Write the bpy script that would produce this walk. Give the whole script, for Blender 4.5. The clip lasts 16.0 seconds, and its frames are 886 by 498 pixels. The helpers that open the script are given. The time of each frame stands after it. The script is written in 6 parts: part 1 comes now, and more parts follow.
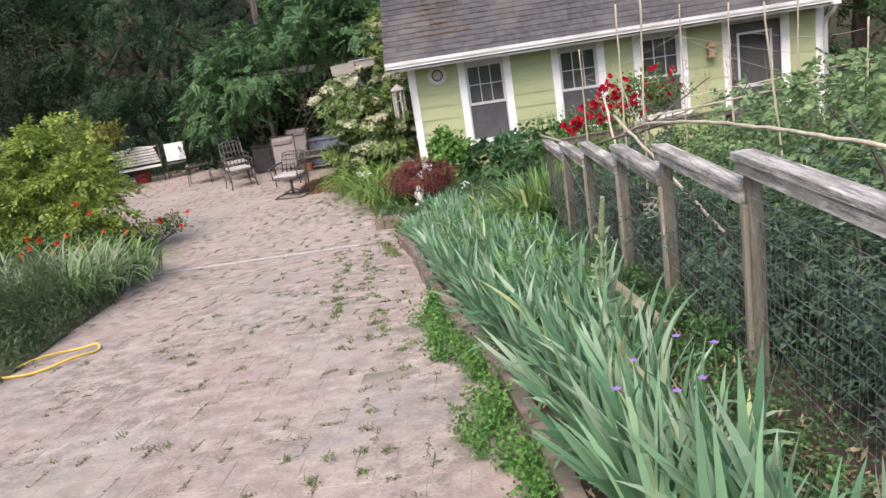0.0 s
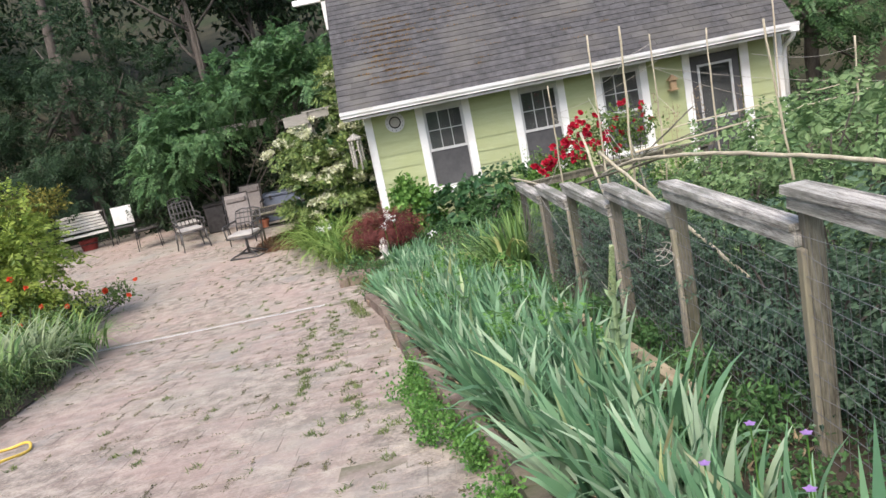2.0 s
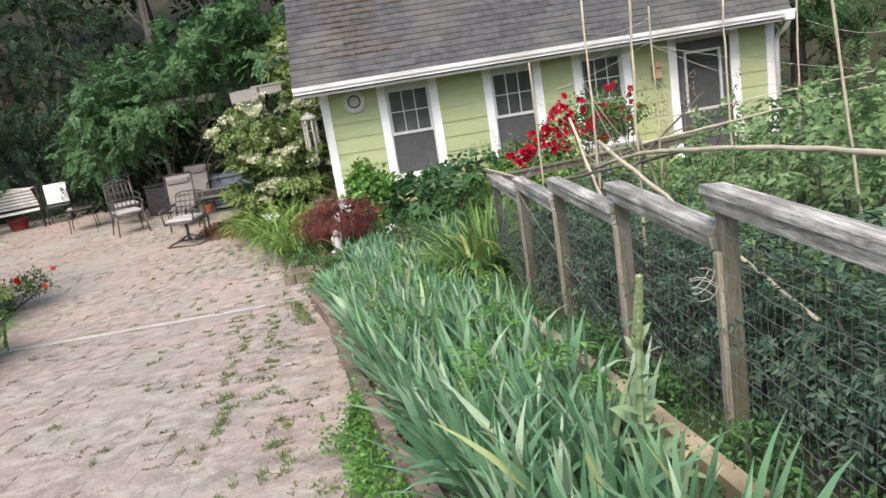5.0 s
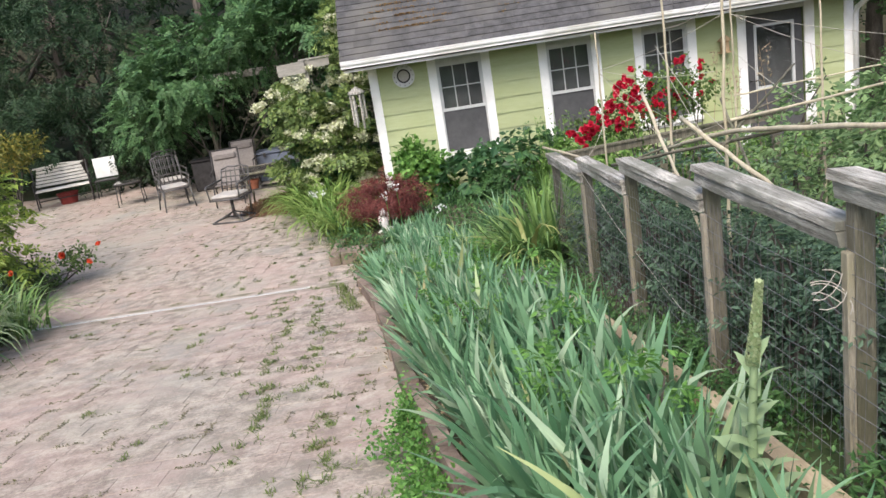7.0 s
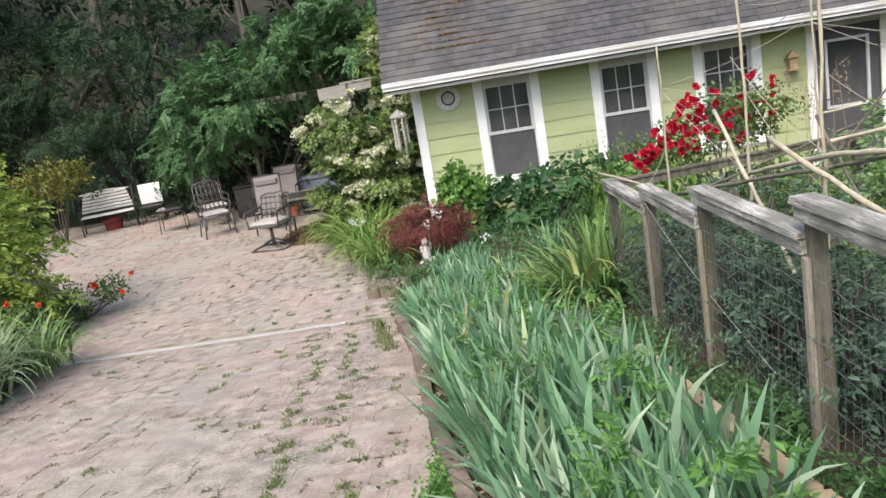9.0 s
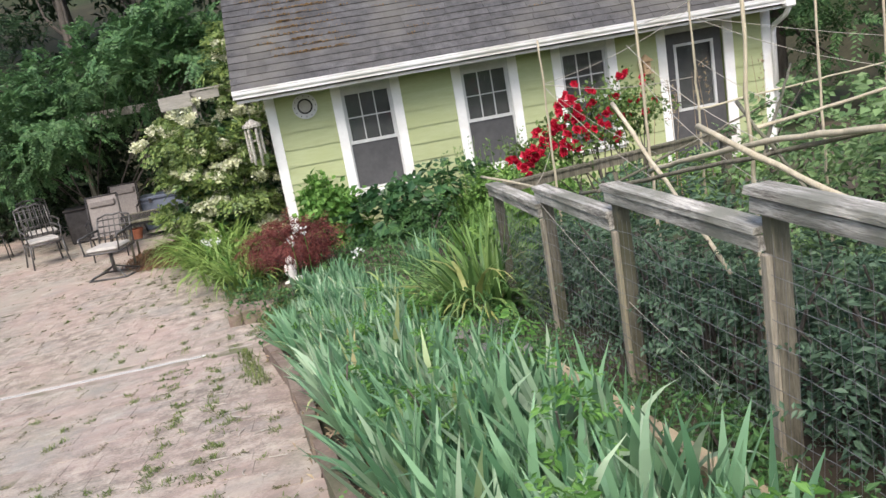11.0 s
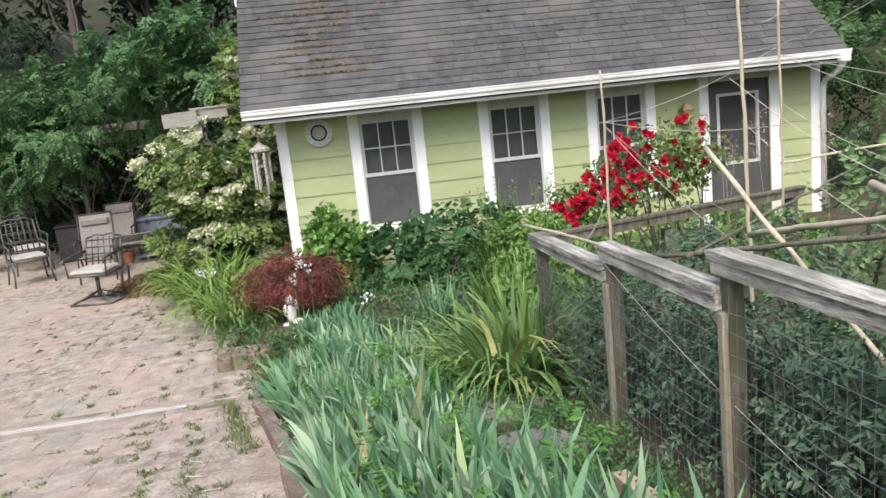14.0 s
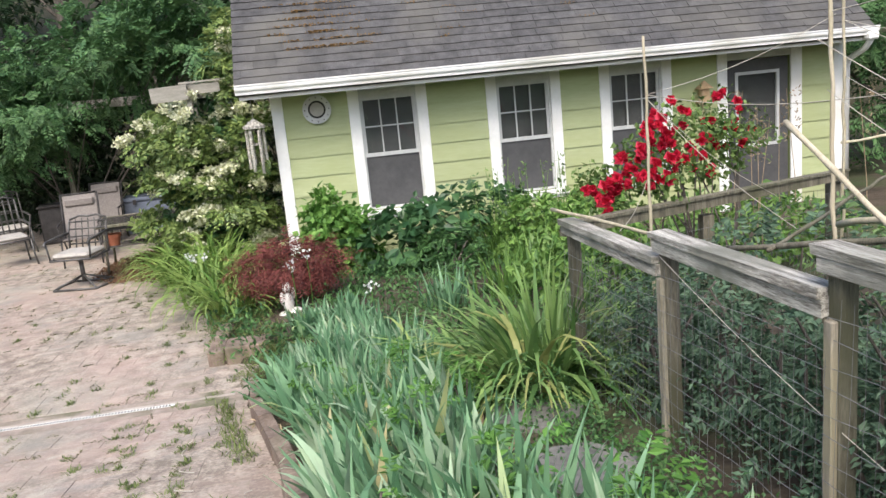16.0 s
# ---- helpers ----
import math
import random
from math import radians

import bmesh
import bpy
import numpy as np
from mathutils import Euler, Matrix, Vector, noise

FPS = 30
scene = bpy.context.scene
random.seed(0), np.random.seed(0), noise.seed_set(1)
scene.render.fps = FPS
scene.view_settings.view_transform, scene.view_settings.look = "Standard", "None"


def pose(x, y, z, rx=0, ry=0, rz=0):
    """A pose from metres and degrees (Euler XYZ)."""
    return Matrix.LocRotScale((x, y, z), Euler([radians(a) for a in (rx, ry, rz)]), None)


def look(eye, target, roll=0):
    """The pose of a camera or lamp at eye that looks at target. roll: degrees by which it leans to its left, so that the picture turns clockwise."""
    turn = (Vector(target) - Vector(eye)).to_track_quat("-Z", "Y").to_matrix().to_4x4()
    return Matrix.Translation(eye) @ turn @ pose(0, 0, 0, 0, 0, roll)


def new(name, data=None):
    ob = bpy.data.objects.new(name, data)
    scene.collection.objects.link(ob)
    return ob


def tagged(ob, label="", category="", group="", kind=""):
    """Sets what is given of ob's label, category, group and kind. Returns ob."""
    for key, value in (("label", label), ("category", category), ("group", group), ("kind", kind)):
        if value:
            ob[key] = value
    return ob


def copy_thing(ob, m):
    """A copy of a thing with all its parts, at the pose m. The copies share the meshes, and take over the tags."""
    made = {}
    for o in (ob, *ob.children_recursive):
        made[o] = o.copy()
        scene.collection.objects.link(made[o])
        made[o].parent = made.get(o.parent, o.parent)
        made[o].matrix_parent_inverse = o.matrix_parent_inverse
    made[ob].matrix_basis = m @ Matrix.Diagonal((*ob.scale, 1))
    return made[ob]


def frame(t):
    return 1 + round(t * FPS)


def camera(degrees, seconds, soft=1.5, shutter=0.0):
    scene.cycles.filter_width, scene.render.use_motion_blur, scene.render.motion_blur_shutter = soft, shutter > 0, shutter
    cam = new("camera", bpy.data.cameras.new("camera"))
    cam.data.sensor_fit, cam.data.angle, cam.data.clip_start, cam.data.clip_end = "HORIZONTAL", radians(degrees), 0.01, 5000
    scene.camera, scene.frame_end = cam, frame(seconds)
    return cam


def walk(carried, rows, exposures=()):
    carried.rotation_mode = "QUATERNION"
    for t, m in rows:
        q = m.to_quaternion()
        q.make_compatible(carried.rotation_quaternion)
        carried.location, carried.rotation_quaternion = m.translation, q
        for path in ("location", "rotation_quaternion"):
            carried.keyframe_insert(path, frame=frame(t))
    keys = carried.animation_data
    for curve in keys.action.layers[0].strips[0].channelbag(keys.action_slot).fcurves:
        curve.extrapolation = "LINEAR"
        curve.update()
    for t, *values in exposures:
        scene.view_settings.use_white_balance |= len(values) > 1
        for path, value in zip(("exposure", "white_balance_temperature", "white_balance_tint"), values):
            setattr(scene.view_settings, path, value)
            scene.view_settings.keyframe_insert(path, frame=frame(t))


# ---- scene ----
cam = camera(59.4, 16.0)
PATH = [
    (0, (-0.067, -14.896, 2.708), (-0.177, -12.969, 2.184), -8.9),
    (0.5, (-0.129, -14.725, 2.696), (-0.08, -12.814, 2.107), -9.0),
    (1, (-0.159, -14.557, 2.694), (-0.245, -12.623, 2.19), -7.9),
    (1.5, (-0.155, -14.375, 2.67), (-0.323, -12.433, 2.222), -8.6),
    (2, (-0.201, -14.199, 2.646), (-0.19, -12.245, 2.219), -11.4),
    (2.5, (-0.216, -13.995, 2.604), (-0.177, -12.063, 2.09), -12.7),
    (3, (-0.153, -13.82, 2.604), (-0.165, -11.883, 2.109), -9.8),
    (3.5, (-0.148, -13.708, 2.59), (-0.261, -11.784, 2.055), -7.5),
    (4, (-0.14, -13.467, 2.523), (-0.107, -11.523, 2.053), -9.2),
    (4.2, (-0.136, -13.349, 2.516), (-0.008, -11.415, 2.022), -8.3),
    (6.3, (-0.202, -12.671, 2.467), (-0.161, -10.721, 2.025), -10.8),
    (6.5, (-0.23, -12.632, 2.419), (-0.194, -10.687, 1.954), -9.8),
    (7, (-0.197, -12.548, 2.459), (-0.218, -10.615, 1.945), -9.0),
    (7.5, (-0.171, -12.39, 2.429), (-0.3, -10.448, 1.968), -7.5),
    (8, (-0.164, -12.228, 2.391), (-0.352, -10.297, 1.903), -9.5),
    (8.2, (-0.144, -12.154, 2.398), (-0.26, -10.204, 1.967), -10.0),
    (10.3, (-0.244, -11.533, 2.312), (-0.419, -9.591, 1.867), -8.8),
    (10.5, (-0.279, -11.46, 2.298), (-0.277, -9.498, 1.909), -9.4),
    (11, (-0.35, -11.334, 2.289), (-0.109, -9.403, 1.826), -10.0),
    (11.5, (-0.36, -11.198, 2.299), (-0.191, -9.275, 1.776), -8.9),
    (12, (-0.314, -10.991, 2.268), (-0.205, -9.051, 1.79), -5.7),
    (12.5, (-0.333, -10.839, 2.259), (-0.153, -8.912, 1.753), -4.8),
    (13, (-0.428, -10.715, 2.24), (-0.131, -8.79, 1.791), -6.2),
    (13.5, (-0.447, -10.591, 2.229), (-0.117, -8.678, 1.749), -5.9),
    (14, (-0.424, -10.426, 2.226), (-0.167, -8.477, 1.858), -6.1),
    (14.5, (-0.418, -10.289, 2.208), (-0.21, -8.349, 1.77), -5.0),
    (15, (-0.426, -10.099, 2.17), (-0.198, -8.155, 1.759), -6.5),
    (15.5, (-0.484, -9.977, 2.156), (-0.145, -8.05, 1.742), -6.8),
    (16, (-0.518, -9.873, 2.169), (-0.244, -7.935, 1.755), -5.6),
]
EXPOSURES = [(0, 0.90, 6500, 18.5), (1.5, 0.93, 6500, 14.5), (2.5, 0.94, 6500, 11.5), (8, 0.94, 6500, 11), (10.5, 0.92, 6500, 11), (16, 1.0, 6500, 10)]
walk(cam, [(t, look(eye, target, roll)) for t, eye, target, roll in PATH], EXPOSURES)

# ---- light ----
world = bpy.data.worlds.new("world")
scene.world = world
world.use_nodes = True
wn = world.node_tree.nodes
sky = wn.new("ShaderNodeTexSky")
sky.sky_type, sky.sun_disc = "NISHITA", False
sky.sun_elevation, sky.sun_rotation = radians(51), radians(198)
sky.dust_density, sky.ozone_density = 3.0, 0.6
wn["Background"].inputs["Strength"].default_value = 0.15
world.node_tree.links.new(sky.outputs[0], wn["Background"].inputs["Color"])
sun = new("sun", bpy.data.lights.new("sun", "SUN"))
sun.data.energy, sun.data.angle, sun.data.color = 1.6, radians(35), (1.0, 0.95, 0.88)
sun.matrix_world = look((-7, -21, 27), (0, 0, 0))


# ---- materials ----
def surf(name, dark, light, scale=8.0, rough=0.8, bump=0.25, spread=0.0, isle=0.0, metal=0.0, stain=None, stain_scale=1.2, stretch=(1, 1, 1), spec=0.4, placed=False, tints=(), sharp=0.17):
    """A matt or metal surface: grain and blotches between two colours, spread per object or per piece, stains of a third colour."""
    m = bpy.data.materials.new(name)
    m.use_nodes = True
    n, l = m.node_tree.nodes, m.node_tree.links
    b = n["Principled BSDF"]
    tc = n.new("ShaderNodeTexCoord")
    mp = n.new("ShaderNodeMapping")
    mp.inputs["Scale"].default_value = stretch
    where = n.new("ShaderNodeNewGeometry").outputs["Position"] if placed else tc.outputs["Object"]
    l.new(where, mp.inputs["Vector"])
    fine = n.new("ShaderNodeTexNoise")
    fine.inputs["Scale"].default_value, fine.inputs["Detail"].default_value, fine.inputs["Roughness"].default_value = scale * 6, 6, 0.65
    broad = n.new("ShaderNodeTexNoise")
    broad.inputs["Scale"].default_value, broad.inputs["Detail"].default_value = scale, 3
    l.new(mp.outputs[0], fine.inputs["Vector"])
    l.new(mp.outputs[0], broad.inputs["Vector"])
    add = n.new("ShaderNodeMath")
    add.operation = "MULTIPLY_ADD"
    add.inputs[1].default_value = 0.5
    l.new(fine.outputs["Fac"], add.inputs[0])
    half = n.new("ShaderNodeMath")
    half.operation = "MULTIPLY"
    half.inputs[1].default_value = 0.5
    l.new(broad.outputs["Fac"], half.inputs[0])
    l.new(half.outputs[0], add.inputs[2])
    ramp = n.new("ShaderNodeValToRGB")
    ramp.color_ramp.elements[0].position, ramp.color_ramp.elements[1].position = 0.51 - sharp, 0.51 + sharp
    ramp.color_ramp.elements[0].color, ramp.color_ramp.elements[1].color = (*dark, 1), (*light, 1)
    l.new(add.outputs[0], ramp.inputs["Fac"])
    colour = ramp.outputs["Color"]
    if stain:
        st = n.new("ShaderNodeTexNoise")
        st.inputs["Scale"].default_value, st.inputs["Detail"].default_value = stain_scale, 5
        l.new(where, st.inputs["Vector"])
        sr = n.new("ShaderNodeValToRGB")
        sr.color_ramp.elements[0].position, sr.color_ramp.elements[1].position = 0.48, 0.66
        l.new(st.outputs["Fac"], sr.inputs["Fac"])
        mx = n.new("ShaderNodeMixRGB")
        mx.inputs["Color2"].default_value = (*stain, 1)
        l.new(sr.outputs["Color"], mx.inputs["Fac"])
        l.new(colour, mx.inputs["Color1"])
        colour = mx.outputs["Color"]
    for tint, tint_scale, low, high in tints:
        st = n.new("ShaderNodeTexNoise")
        st.inputs["Scale"].default_value, st.inputs["Detail"].default_value, st.inputs["Roughness"].default_value = tint_scale, 11, 0.76
        st.inputs["Distortion"].default_value = 0.4
        l.new(where, st.inputs["Vector"])
        sr = n.new("ShaderNodeMapRange")
        sr.inputs["From Min"].default_value, sr.inputs["From Max"].default_value, sr.inputs["To Max"].default_value = low, high, 0.6
        l.new(st.outputs["Fac"], sr.inputs["Value"])
        mx = n.new("ShaderNodeMixRGB")
        mx.inputs["Color2"].default_value = (*tint, 1)
        l.new(sr.outputs[0], mx.inputs["Fac"])
        l.new(colour, mx.inputs["Color1"])
        colour = mx.outputs["Color"]
    if spread or isle:
        hsv = n.new("ShaderNodeHueSaturation")
        rnd = n.new("ShaderNodeMapRange")
        amount = spread or isle
        rnd.inputs["To Min"].default_value, rnd.inputs["To Max"].default_value = 1 - amount, 1 + amount
        if spread:
            src = n.new("ShaderNodeObjectInfo").outputs["Random"]
        else:
            src = n.new("ShaderNodeNewGeometry").outputs["Random Per Island"]
        l.new(src, rnd.inputs["Value"])
        l.new(rnd.outputs[0], hsv.inputs["Value"])
        hue = n.new("ShaderNodeMapRange")
        hue.inputs["To Min"].default_value, hue.inputs["To Max"].default_value = 0.5 - amount * 0.05, 0.5 + amount * 0.05
        wob = n.new("ShaderNodeMath")
        wob.operation = "FRACT"
        mul = n.new("ShaderNodeMath")
        mul.operation = "MULTIPLY"
        mul.inputs[1].default_value = 7.31
        l.new(src, mul.inputs[0])
        l.new(mul.outputs[0], wob.inputs[0])
        l.new(wob.outputs[0], hue.inputs["Value"])
        l.new(hue.outputs[0], hsv.inputs["Hue"])
        l.new(colour, hsv.inputs["Color"])
        colour = hsv.outputs["Color"]
    l.new(colour, b.inputs["Base Color"])
    b.inputs["Roughness"].default_value, b.inputs["Metallic"].default_value = rough, metal
    b.inputs["Specular IOR Level"].default_value = spec
    if bump:
        bp = n.new("ShaderNodeBump")
        bp.inputs["Strength"].default_value, bp.inputs["Distance"].default_value = bump, 0.02
        l.new(add.outputs[0], bp.inputs["Height"])
        l.new(bp.outputs[0], b.inputs["Normal"])
    return m


def leafy(name, dark, light, rough=0.5, lit_through=0.25, yellow=None):
    """Leaves: colour by leaf, blotches, some light through the blade."""
    m = bpy.data.materials.new(name)
    m.use_nodes = True
    n, l = m.node_tree.nodes, m.node_tree.links
    b = n["Principled BSDF"]
    g = n.new("ShaderNodeNewGeometry")
    ramp = n.new("ShaderNodeValToRGB")
    ramp.color_ramp.elements[0].color, ramp.color_ramp.elements[1].color = (*dark, 1), (*light, 1)
    if yellow:
        e = ramp.color_ramp.elements.new(0.955)
        e.color = (*light, 1)
        ramp.color_ramp.elements[2].color = (*yellow, 1)
    l.new(g.outputs["Random Per Island"], ramp.inputs["Fac"])
    tc = n.new("ShaderNodeTexCoord")
    ns = n.new("ShaderNodeTexNoise")
    ns.inputs["Scale"].default_value, ns.inputs["Detail"].default_value = 3.0, 6
    l.new(tc.outputs["Object"], ns.inputs["Vector"])
    mr = n.new("ShaderNodeMapRange")
    mr.inputs["To Min"].default_value, mr.inputs["To Max"].default_value = 0.55, 1.45
    l.new(ns.outputs["Fac"], mr.inputs["Value"])
    hs = n.new("ShaderNodeHueSaturation")
    l.new(mr.outputs[0], hs.inputs["Value"])
    l.new(ramp.outputs["Color"], hs.inputs["Color"])
    l.new(hs.outputs["Color"], b.inputs["Base Color"])
    b.inputs["Roughness"].default_value = rough
    b.inputs["Specular IOR Level"].default_value = 0.35
    tr = n.new("ShaderNodeBsdfTranslucent")
    l.new(hs.outputs["Color"], tr.inputs["Color"])
    mix = n.new("ShaderNodeMixShader")
    mix.inputs["Fac"].default_value = lit_through
    l.new(b.outputs[0], mix.inputs[1])
    l.new(tr.outputs[0], mix.inputs[2])
    l.new(mix.outputs[0], n["Material Output"].inputs["Surface"])
    return m


def glassy(name):
    m = bpy.data.materials.new(name)
    m.use_nodes = True
    n, l = m.node_tree.nodes, m.node_tree.links
    b = n["Principled BSDF"]
    b.inputs["Base Color"].default_value = (0.9, 0.93, 0.92, 1)
    b.inputs["Roughness"].default_value = 0.04
    b.inputs["Transmission Weight"].default_value = 1.0
    b.inputs["IOR"].default_value = 1.45
    return m


M_soil = surf("soil", (0.035, 0.026, 0.018), (0.11, 0.085, 0.06), 3.0, 0.95, 0.6, stain=(0.05, 0.075, 0.025), stain_scale=0.7)
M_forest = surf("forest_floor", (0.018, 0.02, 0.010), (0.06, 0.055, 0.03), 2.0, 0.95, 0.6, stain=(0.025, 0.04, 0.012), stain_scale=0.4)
M_bedding = surf("joint_sand", (0.24, 0.195, 0.16), (0.42, 0.35, 0.30), 6.0, 0.95, 0.4, stain=(0.15, 0.145, 0.09), stain_scale=3.5, placed=True)
WORN = (((0.29, 0.262, 0.19), 0.42, 0.52, 0.68), ((0.415, 0.305, 0.262), 0.55, 0.44, 0.60), ((0.27, 0.257, 0.232), 1.3, 0.52, 0.64), ((0.50, 0.455, 0.38), 3.1, 0.55, 0.68), ((0.17, 0.155, 0.11), 6.0, 0.60, 0.72))
M_paver = surf("worn_pink_brick", (0.20, 0.167, 0.138), (0.44, 0.376, 0.312), 7.0, 0.9, 0.6, isle=0.05, stain=(0.36, 0.335, 0.28), stain_scale=0.45, placed=True, tints=WORN, sharp=0.085)
M_paver_one = surf("worn_pink_brick_piece", (0.20, 0.167, 0.138), (0.44, 0.376, 0.312), 7.0, 0.9, 0.6, spread=0.05, stain=(0.36, 0.335, 0.28), stain_scale=0.45, placed=True, tints=WORN, sharp=0.085)
M_kerb = surf("weathered_kerb", (0.11, 0.08, 0.062), (0.30, 0.235, 0.19), 7.0, 0.9, 0.5, spread=0.15, stain=(0.10, 0.11, 0.06))
M_concrete = surf("pale_concrete", (0.33, 0.285, 0.25), (0.50, 0.45, 0.395), 7.0, 0.9, 0.5, stain=(0.27, 0.235, 0.20), stain_scale=2.0, placed=True)
M_grate = surf("white_grate", (0.70, 0.69, 0.66), (0.86, 0.85, 0.82), 20.0, 0.6, 0.1)
M_dark = surf("dark_gap", (0.02, 0.02, 0.02), (0.035, 0.035, 0.035), 5.0, 0.9, 0.0)
M_siding = surf("green_paint", (0.345, 0.388, 0.20), (0.43, 0.48, 0.272), 2.5, 0.6, 0.12, spread=0.04, stretch=(0.4, 3, 3), stain=(0.37, 0.41, 0.20), stain_scale=0.8)
M_wallcore = surf("wall_sheathing", (0.16, 0.20, 0.07), (0.22, 0.26, 0.10), 3.0, 0.8, 0.1)
M_white = surf("white_paint", (0.78, 0.78, 0.77), (0.90, 0.90, 0.89), 4.0, 0.5, 0.12, stain=(0.66, 0.65, 0.60), stain_scale=1.5)
M_sash = surf("sash_paint", (0.48, 0.49, 0.49), (0.62, 0.63, 0.62), 5.0, 0.55, 0.08)
# also colours the plates that stand in for dim rooms behind glass
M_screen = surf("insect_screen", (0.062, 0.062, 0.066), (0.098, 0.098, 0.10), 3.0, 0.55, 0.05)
M_room = surf("dim_room", (0.30, 0.29, 0.28), (0.40, 0.39, 0.37), 2.0, 0.9, 0.0)
M_glass = glassy("window_glass")
M_shingle = surf("grey_shingle", (0.040, 0.039, 0.040), (0.110, 0.108, 0.110), 9.0, 0.9, 0.5, isle=0.15, stain=(0.115, 0.11, 0.10), stain_scale=0.7, placed=True)
M_shingle_one = surf("grey_shingle_piece", (0.040, 0.039, 0.040), (0.110, 0.108, 0.110), 9.0, 0.9, 0.5, spread=0.15, stain=(0.115, 0.11, 0.10), stain_scale=0.7, placed=True)
M_moss = surf("roof_moss", (0.12, 0.07, 0.025), (0.26, 0.16, 0.06), 10.0, 0.95, 0.6)
M_wood = surf("weathered_grey_wood", (0.13, 0.118, 0.10), (0.66, 0.635, 0.57), 6.0, 0.85, 0.6, spread=0.10, stretch=(7, 0.5, 7), stain=(0.20, 0.20, 0.165), stain_scale=2.5, sharp=0.12)
M_post = surf("weathered_post", (0.055, 0.05, 0.036), (0.27, 0.25, 0.185), 5.0, 0.88, 0.6, spread=0.2, stretch=(6, 6, 0.6), stain=(0.10, 0.10, 0.06), stain_scale=2.0)
# tan wood, made paler than the posts because the battens catch the light
M_batten = surf("lit_tan_batten", (0.16, 0.138, 0.10), (0.46, 0.415, 0.325), 6.0, 0.85, 0.5, spread=0.15, stretch=(7, 7, 0.6), stain=(0.30, 0.27, 0.18), stain_scale=2.5)
M_timber = surf("raw_timber", (0.34, 0.27, 0.17), (0.56, 0.46, 0.31), 5.0, 0.8, 0.4, stretch=(6, 0.7, 6), stain=(0.22, 0.17, 0.11))
M_wire = surf("galvanised_wire", (0.12, 0.125, 0.13), (0.23, 0.23, 0.23), 20.0, 0.5, 0.0, metal=0.3)
M_bamboo = surf("dry_bamboo", (0.31, 0.265, 0.18), (0.58, 0.52, 0.39), 6.0, 0.6, 0.2, spread=0.15, stretch=(4, 4, 0.6), stain=(0.40, 0.34, 0.25))
M_twine = surf("pale_twine", (0.36, 0.33, 0.28), (0.52, 0.49, 0.43), 20.0, 0.9, 0.0)
M_iron = surf("dark_metal", (0.035, 0.032, 0.032), (0.085, 0.08, 0.078), 12.0, 0.5, 0.1, metal=0.4)
# dark metal whose pale grey blotches stand for highlights on the bars
M_cast = surf("highlit_cast_metal", (0.045, 0.043, 0.042), (0.17, 0.165, 0.16), 9.0, 0.42, 0.25, metal=0.35)
M_cushion = surf("pale_cushion", (0.32, 0.30, 0.275), (0.47, 0.445, 0.41), 7.0, 0.9, 0.3)
M_sling = surf("taupe_sling", (0.17, 0.15, 0.138), (0.27, 0.243, 0.225), 30.0, 0.85, 0.2)
M_bench = surf("flaking_white_wood", (0.46, 0.43, 0.37), (0.88, 0.86, 0.80), 7.0, 0.75, 0.45, stretch=(1, 5, 5), spread=0.08)
M_tabletop = surf("smoked_tabletop", (0.06, 0.055, 0.05), (0.12, 0.11, 0.10), 3.0, 0.12, 0.0, spec=0.7)
M_pot = surf("terracotta", (0.33, 0.11, 0.06), (0.48, 0.18, 0.10), 8.0, 0.85, 0.2)
M_blue = surf("slate_blue_cover", (0.10, 0.12, 0.16), (0.17, 0.20, 0.26), 4.0, 0.6, 0.15)
M_hose = surf("yellow_hose", (0.60, 0.40, 0.05), (0.80, 0.58, 0.12), 10.0, 0.45, 0.05)
M_bark = surf("grey_bark", (0.05, 0.042, 0.035), (0.16, 0.14, 0.12), 5.0, 0.95, 0.7, stretch=(3, 3, 0.6))
M_stone = surf("grey_flagstone", (0.11, 0.108, 0.10), (0.25, 0.243, 0.225), 5.0, 0.9, 0.4)
M_statue = surf("white_cast_stone", (0.55, 0.53, 0.49), (0.84, 0.83, 0.79), 9.0, 0.85, 0.3)
M_litter = surf("dry_litter", (0.20, 0.15, 0.09), (0.42, 0.33, 0.22), 8.0, 0.95, 0.3, isle=0.3)
M_board = surf("pale_weathered_board", (0.20, 0.19, 0.165), (0.36, 0.345, 0.305), 4.0, 0.85, 0.3, stretch=(1, 6, 6))
# brown of dry leaves, which also stands for shade on the patio
M_littershade = surf("leaf_litter_and_shade", (0.10, 0.055, 0.03), (0.24, 0.145, 0.085), 8.0, 0.95, 0.3, isle=0.3)
M_lantern = surf("rusty_copper", (0.30, 0.20, 0.11), (0.52, 0.38, 0.23), 9.0, 0.6, 0.2)

L_iris = leafy("iris_leaf", (0.07, 0.172, 0.085), (0.222, 0.39, 0.215), 0.42, 0.25, yellow=(0.42, 0.46, 0.20))
L_iris_pale = leafy("iris_leaf_pale", (0.20, 0.31, 0.19), (0.40, 0.52, 0.35), 0.45, 0.2, yellow=(0.48, 0.42, 0.22))
L_lily = leafy("daylily_leaf", (0.06, 0.145, 0.04), (0.26, 0.39, 0.125), 0.45, 0.25, yellow=(0.40, 0.41, 0.14))
L_bright = leafy("bright_strap_leaf", (0.10, 0.20, 0.04), (0.33, 0.45, 0.13), 0.45, 0.3, yellow=(0.50, 0.46, 0.14))
L_yellow = leafy("yellowed_leaf", (0.20, 0.26, 0.07), (0.42, 0.42, 0.16), 0.5, 0.3)
L_clover = leafy("clover_leaf", (0.05, 0.145, 0.027), (0.17, 0.35, 0.08), 0.55, 0.3)
